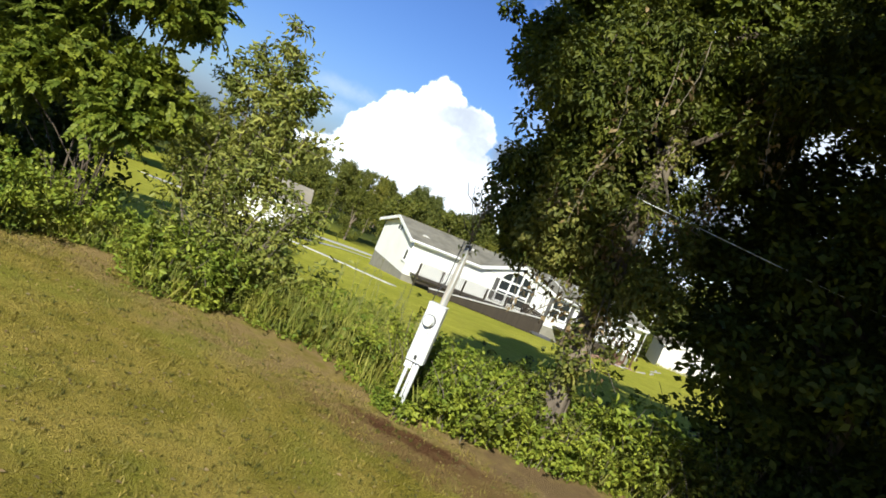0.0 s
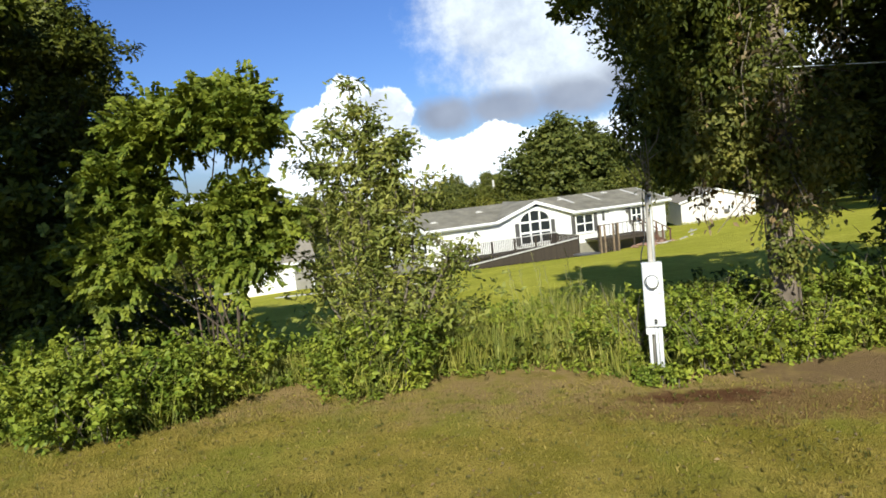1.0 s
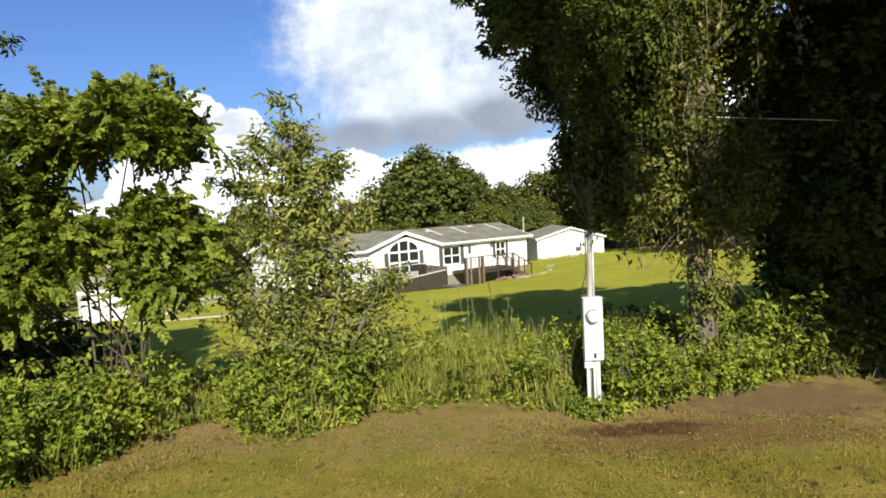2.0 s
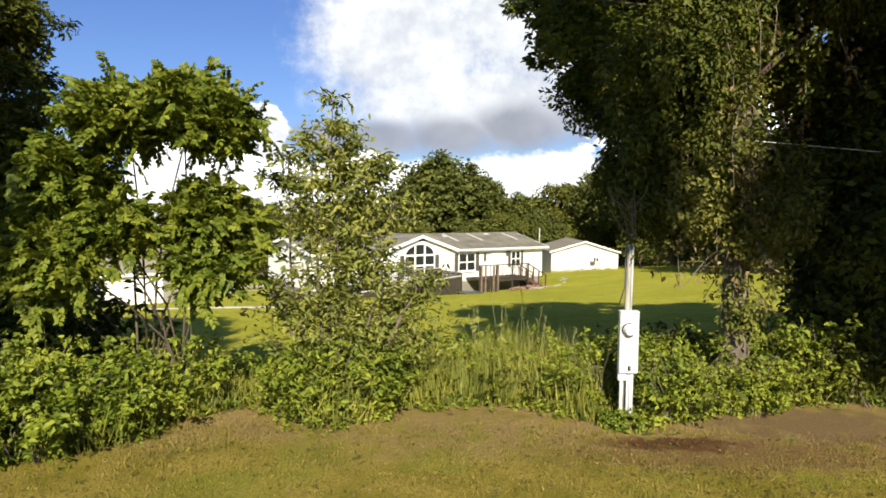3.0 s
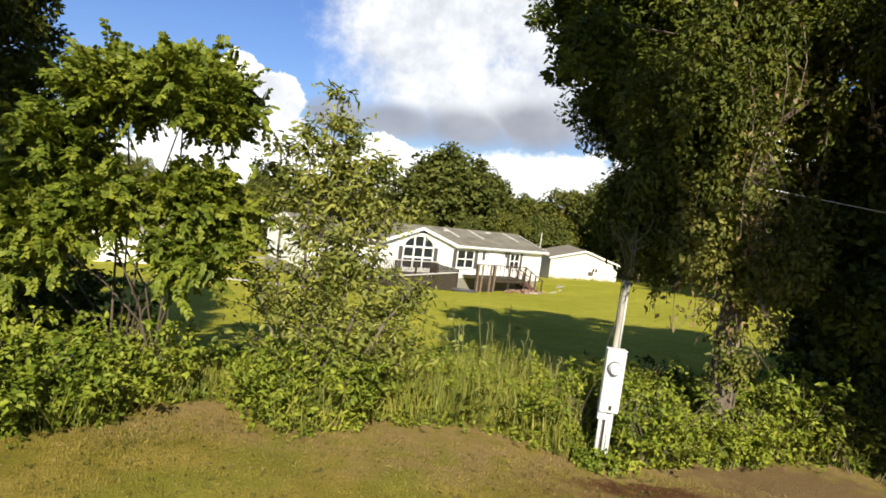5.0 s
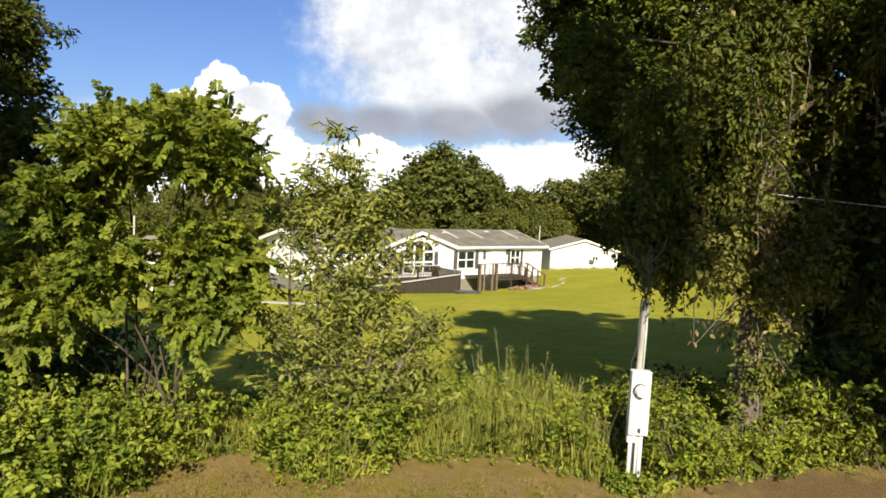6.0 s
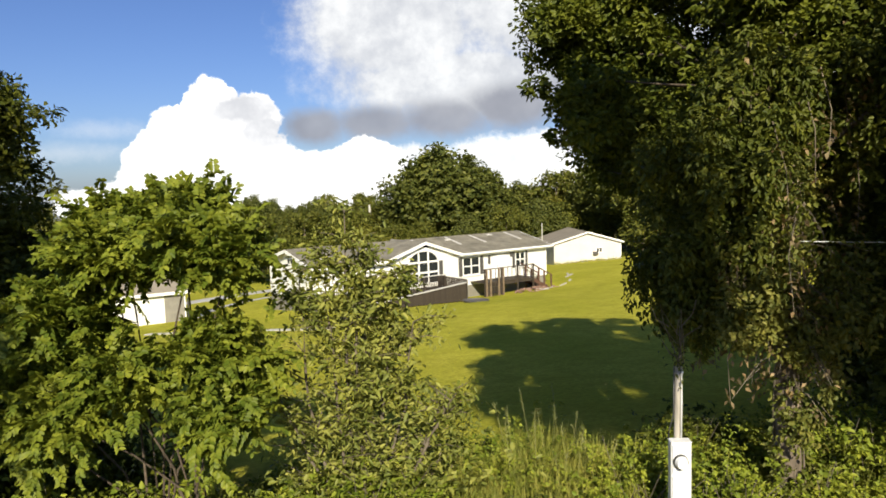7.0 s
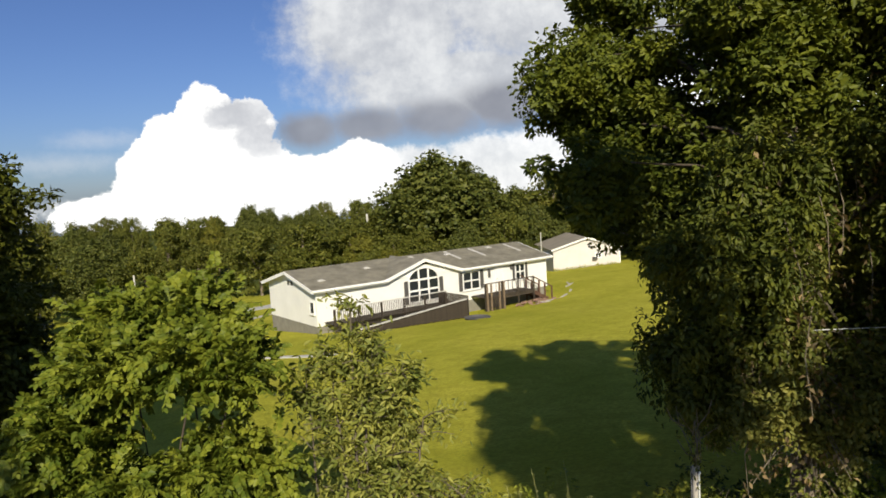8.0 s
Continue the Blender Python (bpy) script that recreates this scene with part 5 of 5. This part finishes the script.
def build_sapling():
    t = thing("sapling", Matrix(), "slender young tree with narrow pale green leaves above the verge weeds", "tree")
    stems = [((-3.9, 1.0, 0), (-3.95, 1.0, 2.2), (-3.88, 0.95, 4.12)), ((-3.7, 1.0, 0), (-3.5, 1.0, 1.6), (-3.45, 1.1, 3.0)), ((-4.1, 1.0, 0), (-4.45, 1.0, 1.6), (-4.5, 1.0, 3.35)),
             ((-3.6, 1.0, 0), (-3.0, 1.0, 1.0), (-2.65, 1.0, 1.75)), ((-3.8, 1.0, 0), (-3.7, 1.0, 1.5), (-3.65, 1.0, 3.5)),
             ((-3.5, 0.9, 0), (-2.95, 0.8, 1.1), (-2.6, 0.8, 1.7)), ((-4.0, 0.9, 0), (-4.4, 0.7, 1.0), (-4.65, 0.6, 1.7)), ((-3.75, 0.9, 0), (-3.2, 0.9, 1.6), (-3.05, 0.9, 2.7)),
             ((-3.95, 0.95, 0), (-4.1, 0.95, 2.0), (-4.15, 0.95, 3.55)), ((-3.8, 0.95, 0), (-3.8, 0.9, 2.4), (-3.72, 0.9, 3.7)), ((-3.7, 0.9, 0), (-3.4, 0.95, 2.2), (-3.3, 0.9, 3.25))]
    bm = bmesh.new()
    starts = []
    for st in stems:
        sp = stem_points(st)
        tube(bm, sp, [0.028 * (1 - 0.85 * k / (len(sp) - 1)) + 0.003 for k in range(len(sp))], 6)
        h = sp[-1].z
        for k in range(int(32 * h / 3)):
            i = rng.integers(3, len(sp))
            a = 2 * math.pi * rng.random()
            l = rng.uniform(0.25, 0.75) * (1.15 - 0.8 * sp[i].z / 4.3)
            e = sp[i] + Vector((math.cos(a) * l, math.sin(a) * l, rng.uniform(0.0, 0.4) * (1.1 - 0.2 * sp[i].z)))
            tube(bm, [sp[i], sp[i].lerp(e, 0.5) + Vector((0, 0, 0.04)), e], [0.008, 0.006, 0.003], 4, False)
            starts += [(sp[i].lerp(e, f)) for f in rng.uniform(0.15, 1.1, 30)]
    part("stem", bm, M_TWIG, t, "thin pale stems")
    s = np.array([tuple(p) for p in starts])
    n = len(s)
    l = rng.uniform(0.055, 0.135, n)
    leaves("foliage", s + rng.normal(size=(n, 3)) * 0.06, ways(n, 0.35), ups(n), l, l * 0.36, L_SAPLING, t, 0.25, True)


build_sapling()


# ---------------- weeds along the verge ----------------
def bush(name, blobs, per, spread, size, mat, label, slim=0.55, droop=0.15):
    t = thing(name, Matrix(), label, "bush")
    cen = crown(t, blobs, per, spread, size, mat, droop, slim, 0.33, "foliage")
    bm = bmesh.new()
    u = float(np.mean([b[0] for b in blobs]))
    v = float(np.mean([b[1] for b in blobs]))
    for c in cen[:: max(1, len(cen) // 26)]:
        a = ground_at(u + rng.normal() * 0.3, v + rng.normal() * 0.2) - Vector((0, 0, 0.05))
        c = Vector(c)
        tube(bm, [a, a.lerp(c, 0.6) + Vector((0, 0, 0.1)), c], [0.014, 0.01, 0.004], 5, False)
    part("stem", bm, M_TWIG, t)
    return t


def shoots(name, roots, heights, per, leaf, slim, mat, parent=None, arch=0.35, spread=0.05):
    """Arching shoots with leaves all the way up."""
    n = len(roots)
    lean = rng.normal(size=(n, 3)) * arch
    lean[:, 2] = 1.0
    # leaves sit in tufts up each shoot
    tufts = max(2, per // 6)
    f = np.repeat(rng.random((n, tufts)) ** 0.7, 6, 1)
    per = tufts * 6
    h = np.asarray(heights)[:, None, None]
    p = roots[:, None, :] + lean[:, None, :] * f[:, :, None] * h
    p[:, :, :2] += lean[:, None, :2] * (f[:, :, None] ** 2) * h * 0.7
    p[:, :, 2] -= (f ** 3) * h[:, :, 0] * 0.18
    p = p.reshape(-1, 3) + np.repeat(rng.normal(size=(n * tufts, 3)) * spread, 6, 0) + rng.normal(size=(n * per, 3)) * leaf * 0.35
    # nothing grows up across the front of the meter box
    pu, pv = p[:, :2] @ np.array(U[:2]), p[:, :2] @ np.array(V[:2])
    up_ = p[:, 2] - land(p[:, 0], p[:, 1])
    p = p[~((abs(pu - 0.1) < 0.42) & (pv < 0.3) & (pv > -1.0) & (up_ > 0.45)) & ~((pu > -0.45) & (pu < 0.16) & (pv < 0.55) & (pv > -1.0) & (up_ > 0.26))]
    k = len(p)
    l = leaf * rng.uniform(0.55, 1.4, k)
    return leaves(name, p, ways(k, 0.15), ups(k), l, l * slim * rng.uniform(0.75, 1.25, k), mat, parent, 0.25, True)


def shoot_bush(u, v, ru, rv, height, n, leaf, slim, mat, label, per=34):
    t = thing("bush", Matrix(), label, "bush")
    d = ball(n, 0.5)[:, :2]
    roots = np.stack((u + d[:, 0] * ru, v + d[:, 1] * rv, np.zeros(n)), 1) @ AXES
    roots[:, 2] = land(roots[:, 0], roots[:, 1])
    h = height * (1.05 - 0.55 * (d ** 2).sum(1)) * rng.uniform(0.6, 1.25, n)
    shoots("foliage", roots, h, per, leaf, slim, mat, t, 0.33, 0.06)
    bm = bmesh.new()
    for r, k in list(zip(roots, h))[::3]:
        a = Vector(r) - Vector((0, 0, 0.04))
        e = a + Vector((rng.normal() * 0.3 * k, rng.normal() * 0.3 * k, k * 0.9))
        tube(bm, [a, a.lerp(e, 0.55) + Vector((0, 0, 0.06)), e], [0.009, 0.007, 0.003], 4, False)
    part("stem", bm, M_TWIG, t)
    return t


shoot_bush(-6.95, -1.1, 1.15, 0.95, 1.1, 260, 0.078, 0.55, L_WEED, "bright green leafy bush at the edge of the worn turf", 66)
shoot_bush(-8.6, -0.7, 0.8, 0.8, 1.2, 130, 0.08, 0.55, L_WEED, "bright green leafy bush beside the turf", 48)
shoot_bush(-5.9, 0.15, 0.4, 0.4, 0.95, 70, 0.085, 0.5, L_WEED, "leafy green weeds at the foot of the feathery tree", 36)
shoot_bush(-3.7, 0.3, 0.8, 0.65, 1.0, 150, 0.085, 0.42, L_WEED, "tangled green shrub round the foot of the sapling", 48)
shoot_bush(-3.25, 0.9, 0.5, 0.5, 1.35, 100, 0.09, 0.42, L_SAPLING, "arching green shrub beside the sapling", 42)
shoot_bush(-0.22, 0.76, 0.5, 0.18, 1.0, 180, 0.055, 0.6, L_WEED, "dense green weeds close behind the meter pole", 54)
shoot_bush(0.72, 0.4, 0.5, 0.4, 1.0, 150, 0.058, 0.65, L_WEED, "low broad-leaved vine bush beside the meter pole", 36)
shoot_bush(0.05, -0.12, 0.35, 0.14, 0.2, 40, 0.055, 0.6, L_WEED, "low weeds round the foot of the meter pole", 24)
shoot_bush(1.62, 0.66, 0.28, 0.12, 0.5, 46, 0.055, 0.6, L_WEED, "low vine leaves climbing the foot of the trunk", 30)
shoot_bush(2.05, 0.85, 0.25, 0.2, 0.75, 46, 0.06, 0.6, L_WEED, "green weeds beside the foot of the trunk", 30)
shoot_bush(1.05, 0.7, 0.25, 0.3, 0.65, 45, 0.07, 0.7, L_WEED, "low broad-leaved weeds near the vine-wrapped trunk", 36)
# shade behind the pole is put into this shrub's leaf colour
shoot_bush(1.1, 2.7, 0.75, 0.5, 0.85, 110, 0.075, 0.5, L_SHADE_VINE, "low shrub with shade-darkened leaves behind the meter pole", 42)
shoot_bush(2.5, 1.45, 0.5, 0.4, 1.2, 60, 0.085, 0.5, L_WEED, "tangled green weeds beyond the vine-wrapped trunk", 36)
shoot_bush(3.6, 1.8, 0.9, 0.45, 1.5, 90, 0.085, 0.5, L_WEED, "tall tangled weeds under the dark trees", 36)
# these two weeds carry the shade under the trees in their leaf colour
shoot_bush(4.1, 1.3, 0.8, 0.5, 1.25, 90, 0.075, 0.45, L_SHADE_VINE, "tall weeds with shade-darkened leaves under the trees", 36)
shoot_bush(3.0, 1.5, 0.5, 0.35, 1.15, 60, 0.075, 0.45, L_SHADE_VINE, "upright weeds with shade-darkened leaves beside the vine-wrapped trunk", 36)
shoot_bush(-7.5, 1.5, 0.7, 0.5, 1.1, 80, 0.10, 0.55, L_TREE, "dark green shrub behind the feathery tree", 42)
shoot_bush(-8.8, 1.5, 1.0, 0.8, 1.7, 130, 0.13, 0.55, L_TREE, "dark green shrub under the trees", 42)


def edge(u):
    """Where the weeds meet the turf: the verge bulges round its bushes."""
    return np.interp(u, (-9, -6.2, -5.75, -5.5, -5.2, -4.8, -4.35, -3.6, -3.1, -2.7, -2.1, -0.9, -0.1, 0.4, 0.8, 1.7, 2.6, 4),
                     (-1.8, -1.6, -1.3, -0.1, 0.3, 0.35, -0.05, -0.45, -0.05, 0.45, 0.75, 0.65, 0.0, 0.1, 0.4, 1.0, 1.15, 1.35))


def thin(u):
    """The weeds stay low in the gap beside the feathery tree."""
    return 1 - 0.55 * smooth(-5.9, -5.3, u) * (1 - smooth(-4.6, -4.1, u))


def strip_points(n, u0, u1, v0, v1, bias=1.0):
    u = rng.uniform(u0, u1, n)
    v = v0 + (v1 - v0) * rng.random(n) ** bias + edge(u) * (v1 > 0) + 0.10 * np.sin(u * 4.1 + 1)
    p = np.stack((u, v, np.zeros(n)), 1) @ AXES
    p[:, 2] = land(p[:, 0], p[:, 1])
    return p, u, v


def blades(name, p, height, width, mat, lean=0.25, parent=None):
    n = len(p)
    w = rng.normal(size=(n, 3)) * lean
    w[:, 2] = 1.0
    return leaves(name, p, w, rng.normal(size=(n, 3)), height, width, mat, parent, 0.1)


def build_weeds():
    # broad-leaved weeds: arching shoots, uneven in height
    p, u, v = strip_points(1900, -9.5, 6.5, 0.15, 2.5)
    h = 0.34 + 0.42 * np.abs(np.sin(u * 1.3 + 0.7)) * rng.uniform(0.4, 1.2, len(u)) + 0.10 * smooth(0.3, 1.2, v)
    tagged(shoots("weed_foliage", p, h * thin(u), 30, 0.066, 0.5, L_WEED), "green broad-leaved weeds and vines along the verge", "weeds", kind="stuff")
    p, u, v = strip_points(700, -9.5, 6.5, 0.0, 2.2)
    tagged(shoots("vine_foliage", p, rng.uniform(0.2, 0.7, len(u)) * thin(u), 24, 0.085, 0.7, L_SHADE_VINE), "darker vine leaves tangled through the verge", "weeds", kind="stuff")
    # low creeping edge spilling onto the turf
    p, u, v = strip_points(800, -9.0, 5.5, -0.15, 0.35)
    tagged(shoots("edge_foliage", p, rng.uniform(0.06, 0.25, len(u)), 14, 0.05, 0.6, L_WEED, None, 0.6), "low weeds creeping out over the turf", "weeds", kind="stuff")
    # tall grass
    p, u, v = strip_points(11000, -9.5, 6.5, -0.15, 2.3)
    n = len(p)
    low = np.where((u > -0.45) & (u < 0.16) & (v < 0.55), 0.3, 1.0)
    tagged(blades("tall_grass", p, rng.uniform(0.25, 0.80, n) * thin(u) * low, rng.uniform(0.008, 0.016, n), L_GRASS, 0.28), "tall unmown grass standing in the verge", "grass", kind="stuff")
    # bright grass stems between sapling and pole
    p, u, v = strip_points(2600, -2.7, -0.1, -0.1, 1.2)
    n = len(p)
    low = np.where((u > -0.45) & (v < 0.55), 0.3, 1.0)
    tagged(blades("tall_grass", p, rng.uniform(0.35, 0.85, n) * low, rng.uniform(0.01, 0.018, n), L_GRASS, 0.16), "upright pale green grass stems", "grass", kind="stuff")
    p, u, v = strip_points(700, -5.5, -4.3, 0.0, 0.6)
    n = len(p)
    tagged(blades("tall_grass", p, rng.uniform(0.25, 0.55, n), rng.uniform(0.014, 0.026, n), L_GRASS, 0.25), "broad pale green grass at the edge of the turf", "grass", kind="stuff")
    # a taller clump of grass with seed stalks
    p, u, v = strip_points(900, -1.75, -0.5, 0.75, 1.9)
    n = len(p)
    tagged(blades("tall_grass", p, rng.uniform(0.5, 1.05, n), rng.uniform(0.008, 0.016, n), L_GRASS, 0.3), "tall clump of unmown grass behind the weeds", "grass", kind="stuff")
    bm = bmesh.new()
    for k in range(16):
        a = ground_at(-1.1 + rng.normal() * 0.4, rng.uniform(1.1, 2.4))
        e = a + Vector((rng.normal() * 0.22, rng.normal() * 0.22, rng.uniform(0.95, 1.5)))
        tube(bm, [a, a.lerp(e, 0.6) + Vector((0, 0, 0.05)), e], [0.005, 0.004, 0.002], 4, False)
        for j in range(14):
            c = a.lerp(e, 0.8 + 0.2 * j / 14)
            d = Vector((rng.normal() * 0.7, rng.normal() * 0.7, 0.9)).normalized() * rng.uniform(0.03, 0.08)
            tube(bm, [c, c + d], [0.003, 0.002], 3, False)
    tagged(part("seed_stalks", bm, M_STALK), "tall pale seed stalks standing over the weeds", "weeds", kind="stuff")
    # ragged grass along the foot of the garage
    n = 700
    w = np.array([tuple(shed.matrix_basis @ Vector((x, y, 0.0))) for x, y in zip(rng.uniform(-0.2, 8.4, n), rng.uniform(-0.7, -0.08, n))])
    w[:, 2] = land(w[:, 0], w[:, 1]) - 0.02
    tagged(blades("rough_grass", w, rng.uniform(0.12, 0.5, n) * (0.6 + 0.5 * np.sin(w[:, 0] * 2.1) ** 2), rng.uniform(0.02, 0.05, n), L_GRASS, 0.3), "ragged unmown grass along the foot of the garage", "grass", kind="stuff")
    # short turf in front
    p, u, v = strip_points(60000, -11, 9, -7.5, -0.0, 0.8)
    n = len(p)
    bare = np.maximum(1 - ((u - 0.45) / 1.1) ** 2 - ((v + 0.62) / 0.4) ** 2, 0.8 - ((u - 2.5) / 1.9) ** 2 - ((v - 0.25) / 0.95) ** 2)
    keep = rng.random(n) > np.clip(bare * 2.5, 0, 0.92)
    p, u, v, n = p[keep], u[keep], v[keep], int(keep.sum())
    tuft = 0.5 + 0.5 * np.sin(u * 2.3 + np.sin(v * 3.1) * 2) * np.sin(v * 2.7 + np.sin(u * 1.7) * 2)
    tagged(blades("turf_grass", p, rng.uniform(0.016, 0.05, n) * (0.6 + 1.1 * tuft), rng.uniform(0.006, 0.012, n), L_TURF, 0.6), "short dry mown grass, olive and brown", "grass", kind="stuff")
    # darker tufts in the mown turf
    p, u, v = strip_points(2600, -10, 8, -7.0, -0.2)
    p = np.repeat(p, 6, 0) + rng.normal(size=(len(p) * 6, 3)) * np.array((0.014, 0.014, 0))
    n = len(p)
    tagged(blades("turf_tufts", p, rng.uniform(0.025, 0.06, n), rng.uniform(0.007, 0.014, n), L_TUFT, 0.5), "small dark tufts standing in the mown turf", "grass", kind="stuff")
    # stray dead leaves on the turf
    p, u, v = strip_points(3200, -10, 8, -7.0, -0.2)
    n = len(p)
    l = rng.uniform(0.025, 0.065, n)
    tagged(leaves("fallen_leaves", p + np.array((0, 0, 0.012)), ways(n, 0.0, 0.1), ups(n, 3), l, l * 0.5, L_DRY), "scattered dead leaves on the turf", "leaves", kind="stuff")


build_weeds()


# ---------------- woods behind ----------------
def wood_tree(mat, height, radius, per=30, full=False):
    """A tree in its own axes, standing on z = 0."""
    t = thing("tree", Matrix(), "broad leafy green tree in the woods behind the house", "tree", "trees of the far woods")
    bm = bmesh.new()
    tube(bm, [(0, 0, -1.0), (0.1, 0, height * 0.3), (0.05, 0.1, height * 0.7)], [height * 0.022, height * 0.017, height * 0.007], 7)
    blobs = []
    for k in range(7):
        a = rng.random() * 6.28
        f = rng.uniform(0.2, 0.62)
        z = height * rng.uniform(0.35, 0.80)
        blobs.append((math.cos(a) * radius * f, math.sin(a) * radius * f, z, radius * rng.uniform(0.4, 0.6), radius * rng.uniform(0.4, 0.6), height * rng.uniform(0.12, 0.19), 26))
    if full:
        blobs = [(math.cos(a) * radius * 0.5, math.sin(a) * radius * 0.5, height * 0.55, radius * 0.55, radius * 0.55, height * 0.22, 90) for a in (0.3, 1.6, 2.8, 4.1, 5.4)]
        blobs.append((0, 0, height * 0.7, radius * 0.62, radius * 0.62, height * 0.22, 120))
    blobs.append((0, 0, height * 0.82, radius * 0.5, radius * 0.5, height * 0.16, 30))
    blobs.append((0, 0, height * 0.25, radius * 0.75, radius * 0.75, height * 0.22, 34))
    for b in blobs:
        e = Vector(b[:3])
        tube(bm, [(0.05, 0.05, height * 0.3), Vector((0, 0, height * 0.3)).lerp(e, 0.6), e], [height * 0.009, height * 0.006, 0.03], 5)
    part("trunk", bm, M_BARK, t)
    pts, out, _, face = clump_points(blobs, per, radius * 0.10, 0.3)
    n = len(pts)
    l = 0.052 * radius * rng.uniform(0.7, 1.5, n) + 0.12
    leaves("crown", pts, ways(n, 0.25), out * 0.6 + np.repeat(face, n // len(face), 0) + ups(n, 0.5), l, l * 0.65, mat, t)
    return t


# the woods are placed by bearing and distance from the camera's spot
HEAD, SIDE, CAMERA_SPOT = Vector((0.579, 0.8153, 0)), Vector((0.8153, -0.579, 0)), Vector((-6.5, -5.0, 0))


def by_camera_bearing(az, dist):
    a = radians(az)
    p = CAMERA_SPOT + (HEAD * math.cos(a) + SIDE * math.sin(a)) * dist
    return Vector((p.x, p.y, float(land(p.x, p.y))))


kinds = [(wood_tree(m, 12.0, r, 30, full), 12.0) for m, r, full in ((L_FOREST, 4.6, False), (L_FAR, 5.0, True), (L_OLIVE, 4.0, False), (L_FOREST, 5.0, False), (L_EVERGREEN, 4.4, False))]
rows = []
# bearing from, to, step, distance, height, set to fit the camera's view: the far edge of the valley, nearer woods,
# scrub behind the house
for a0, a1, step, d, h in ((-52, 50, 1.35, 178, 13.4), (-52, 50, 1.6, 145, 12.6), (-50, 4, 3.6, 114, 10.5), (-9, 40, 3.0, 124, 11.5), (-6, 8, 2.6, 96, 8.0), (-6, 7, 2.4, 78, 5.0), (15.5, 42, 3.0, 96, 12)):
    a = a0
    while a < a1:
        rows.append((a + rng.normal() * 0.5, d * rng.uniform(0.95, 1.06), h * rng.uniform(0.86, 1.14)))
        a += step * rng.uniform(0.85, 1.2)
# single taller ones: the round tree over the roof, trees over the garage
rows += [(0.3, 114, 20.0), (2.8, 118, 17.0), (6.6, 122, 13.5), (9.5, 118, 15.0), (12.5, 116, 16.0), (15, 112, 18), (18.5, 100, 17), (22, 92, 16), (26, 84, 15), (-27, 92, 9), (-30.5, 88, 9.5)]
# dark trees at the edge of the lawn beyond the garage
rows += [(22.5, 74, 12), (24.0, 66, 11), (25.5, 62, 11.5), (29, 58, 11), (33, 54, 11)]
used = set()
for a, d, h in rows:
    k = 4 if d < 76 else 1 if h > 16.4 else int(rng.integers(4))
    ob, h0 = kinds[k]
    p = by_camera_bearing(a, d)
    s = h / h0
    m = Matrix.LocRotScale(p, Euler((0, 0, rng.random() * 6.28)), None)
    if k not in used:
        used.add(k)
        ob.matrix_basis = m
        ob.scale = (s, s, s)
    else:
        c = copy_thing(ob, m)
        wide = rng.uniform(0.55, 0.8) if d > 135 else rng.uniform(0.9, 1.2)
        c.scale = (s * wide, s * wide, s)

# dark shrub at the far end of the house
t = thing("shrub", Matrix(), "dark green shrub at the far end of the house", "shrub")
blob = [(35.6, 40.0, -3.6, 0.6, 0.8, 1.3, 60)]
pts, out, _, _ = clump_points(blob, 40, 0.18)
leaves("foliage", pts, ways(len(pts)), out + ups(len(pts), 0.5), 0.14, 0.08, L_SHADE_TONED, t)
part("stem", tube(bmesh.new(), [(35.6, 40.0, -4.7), (35.6, 40.0, -3.2)], [0.06, 0.02], 6), M_BARK, t)
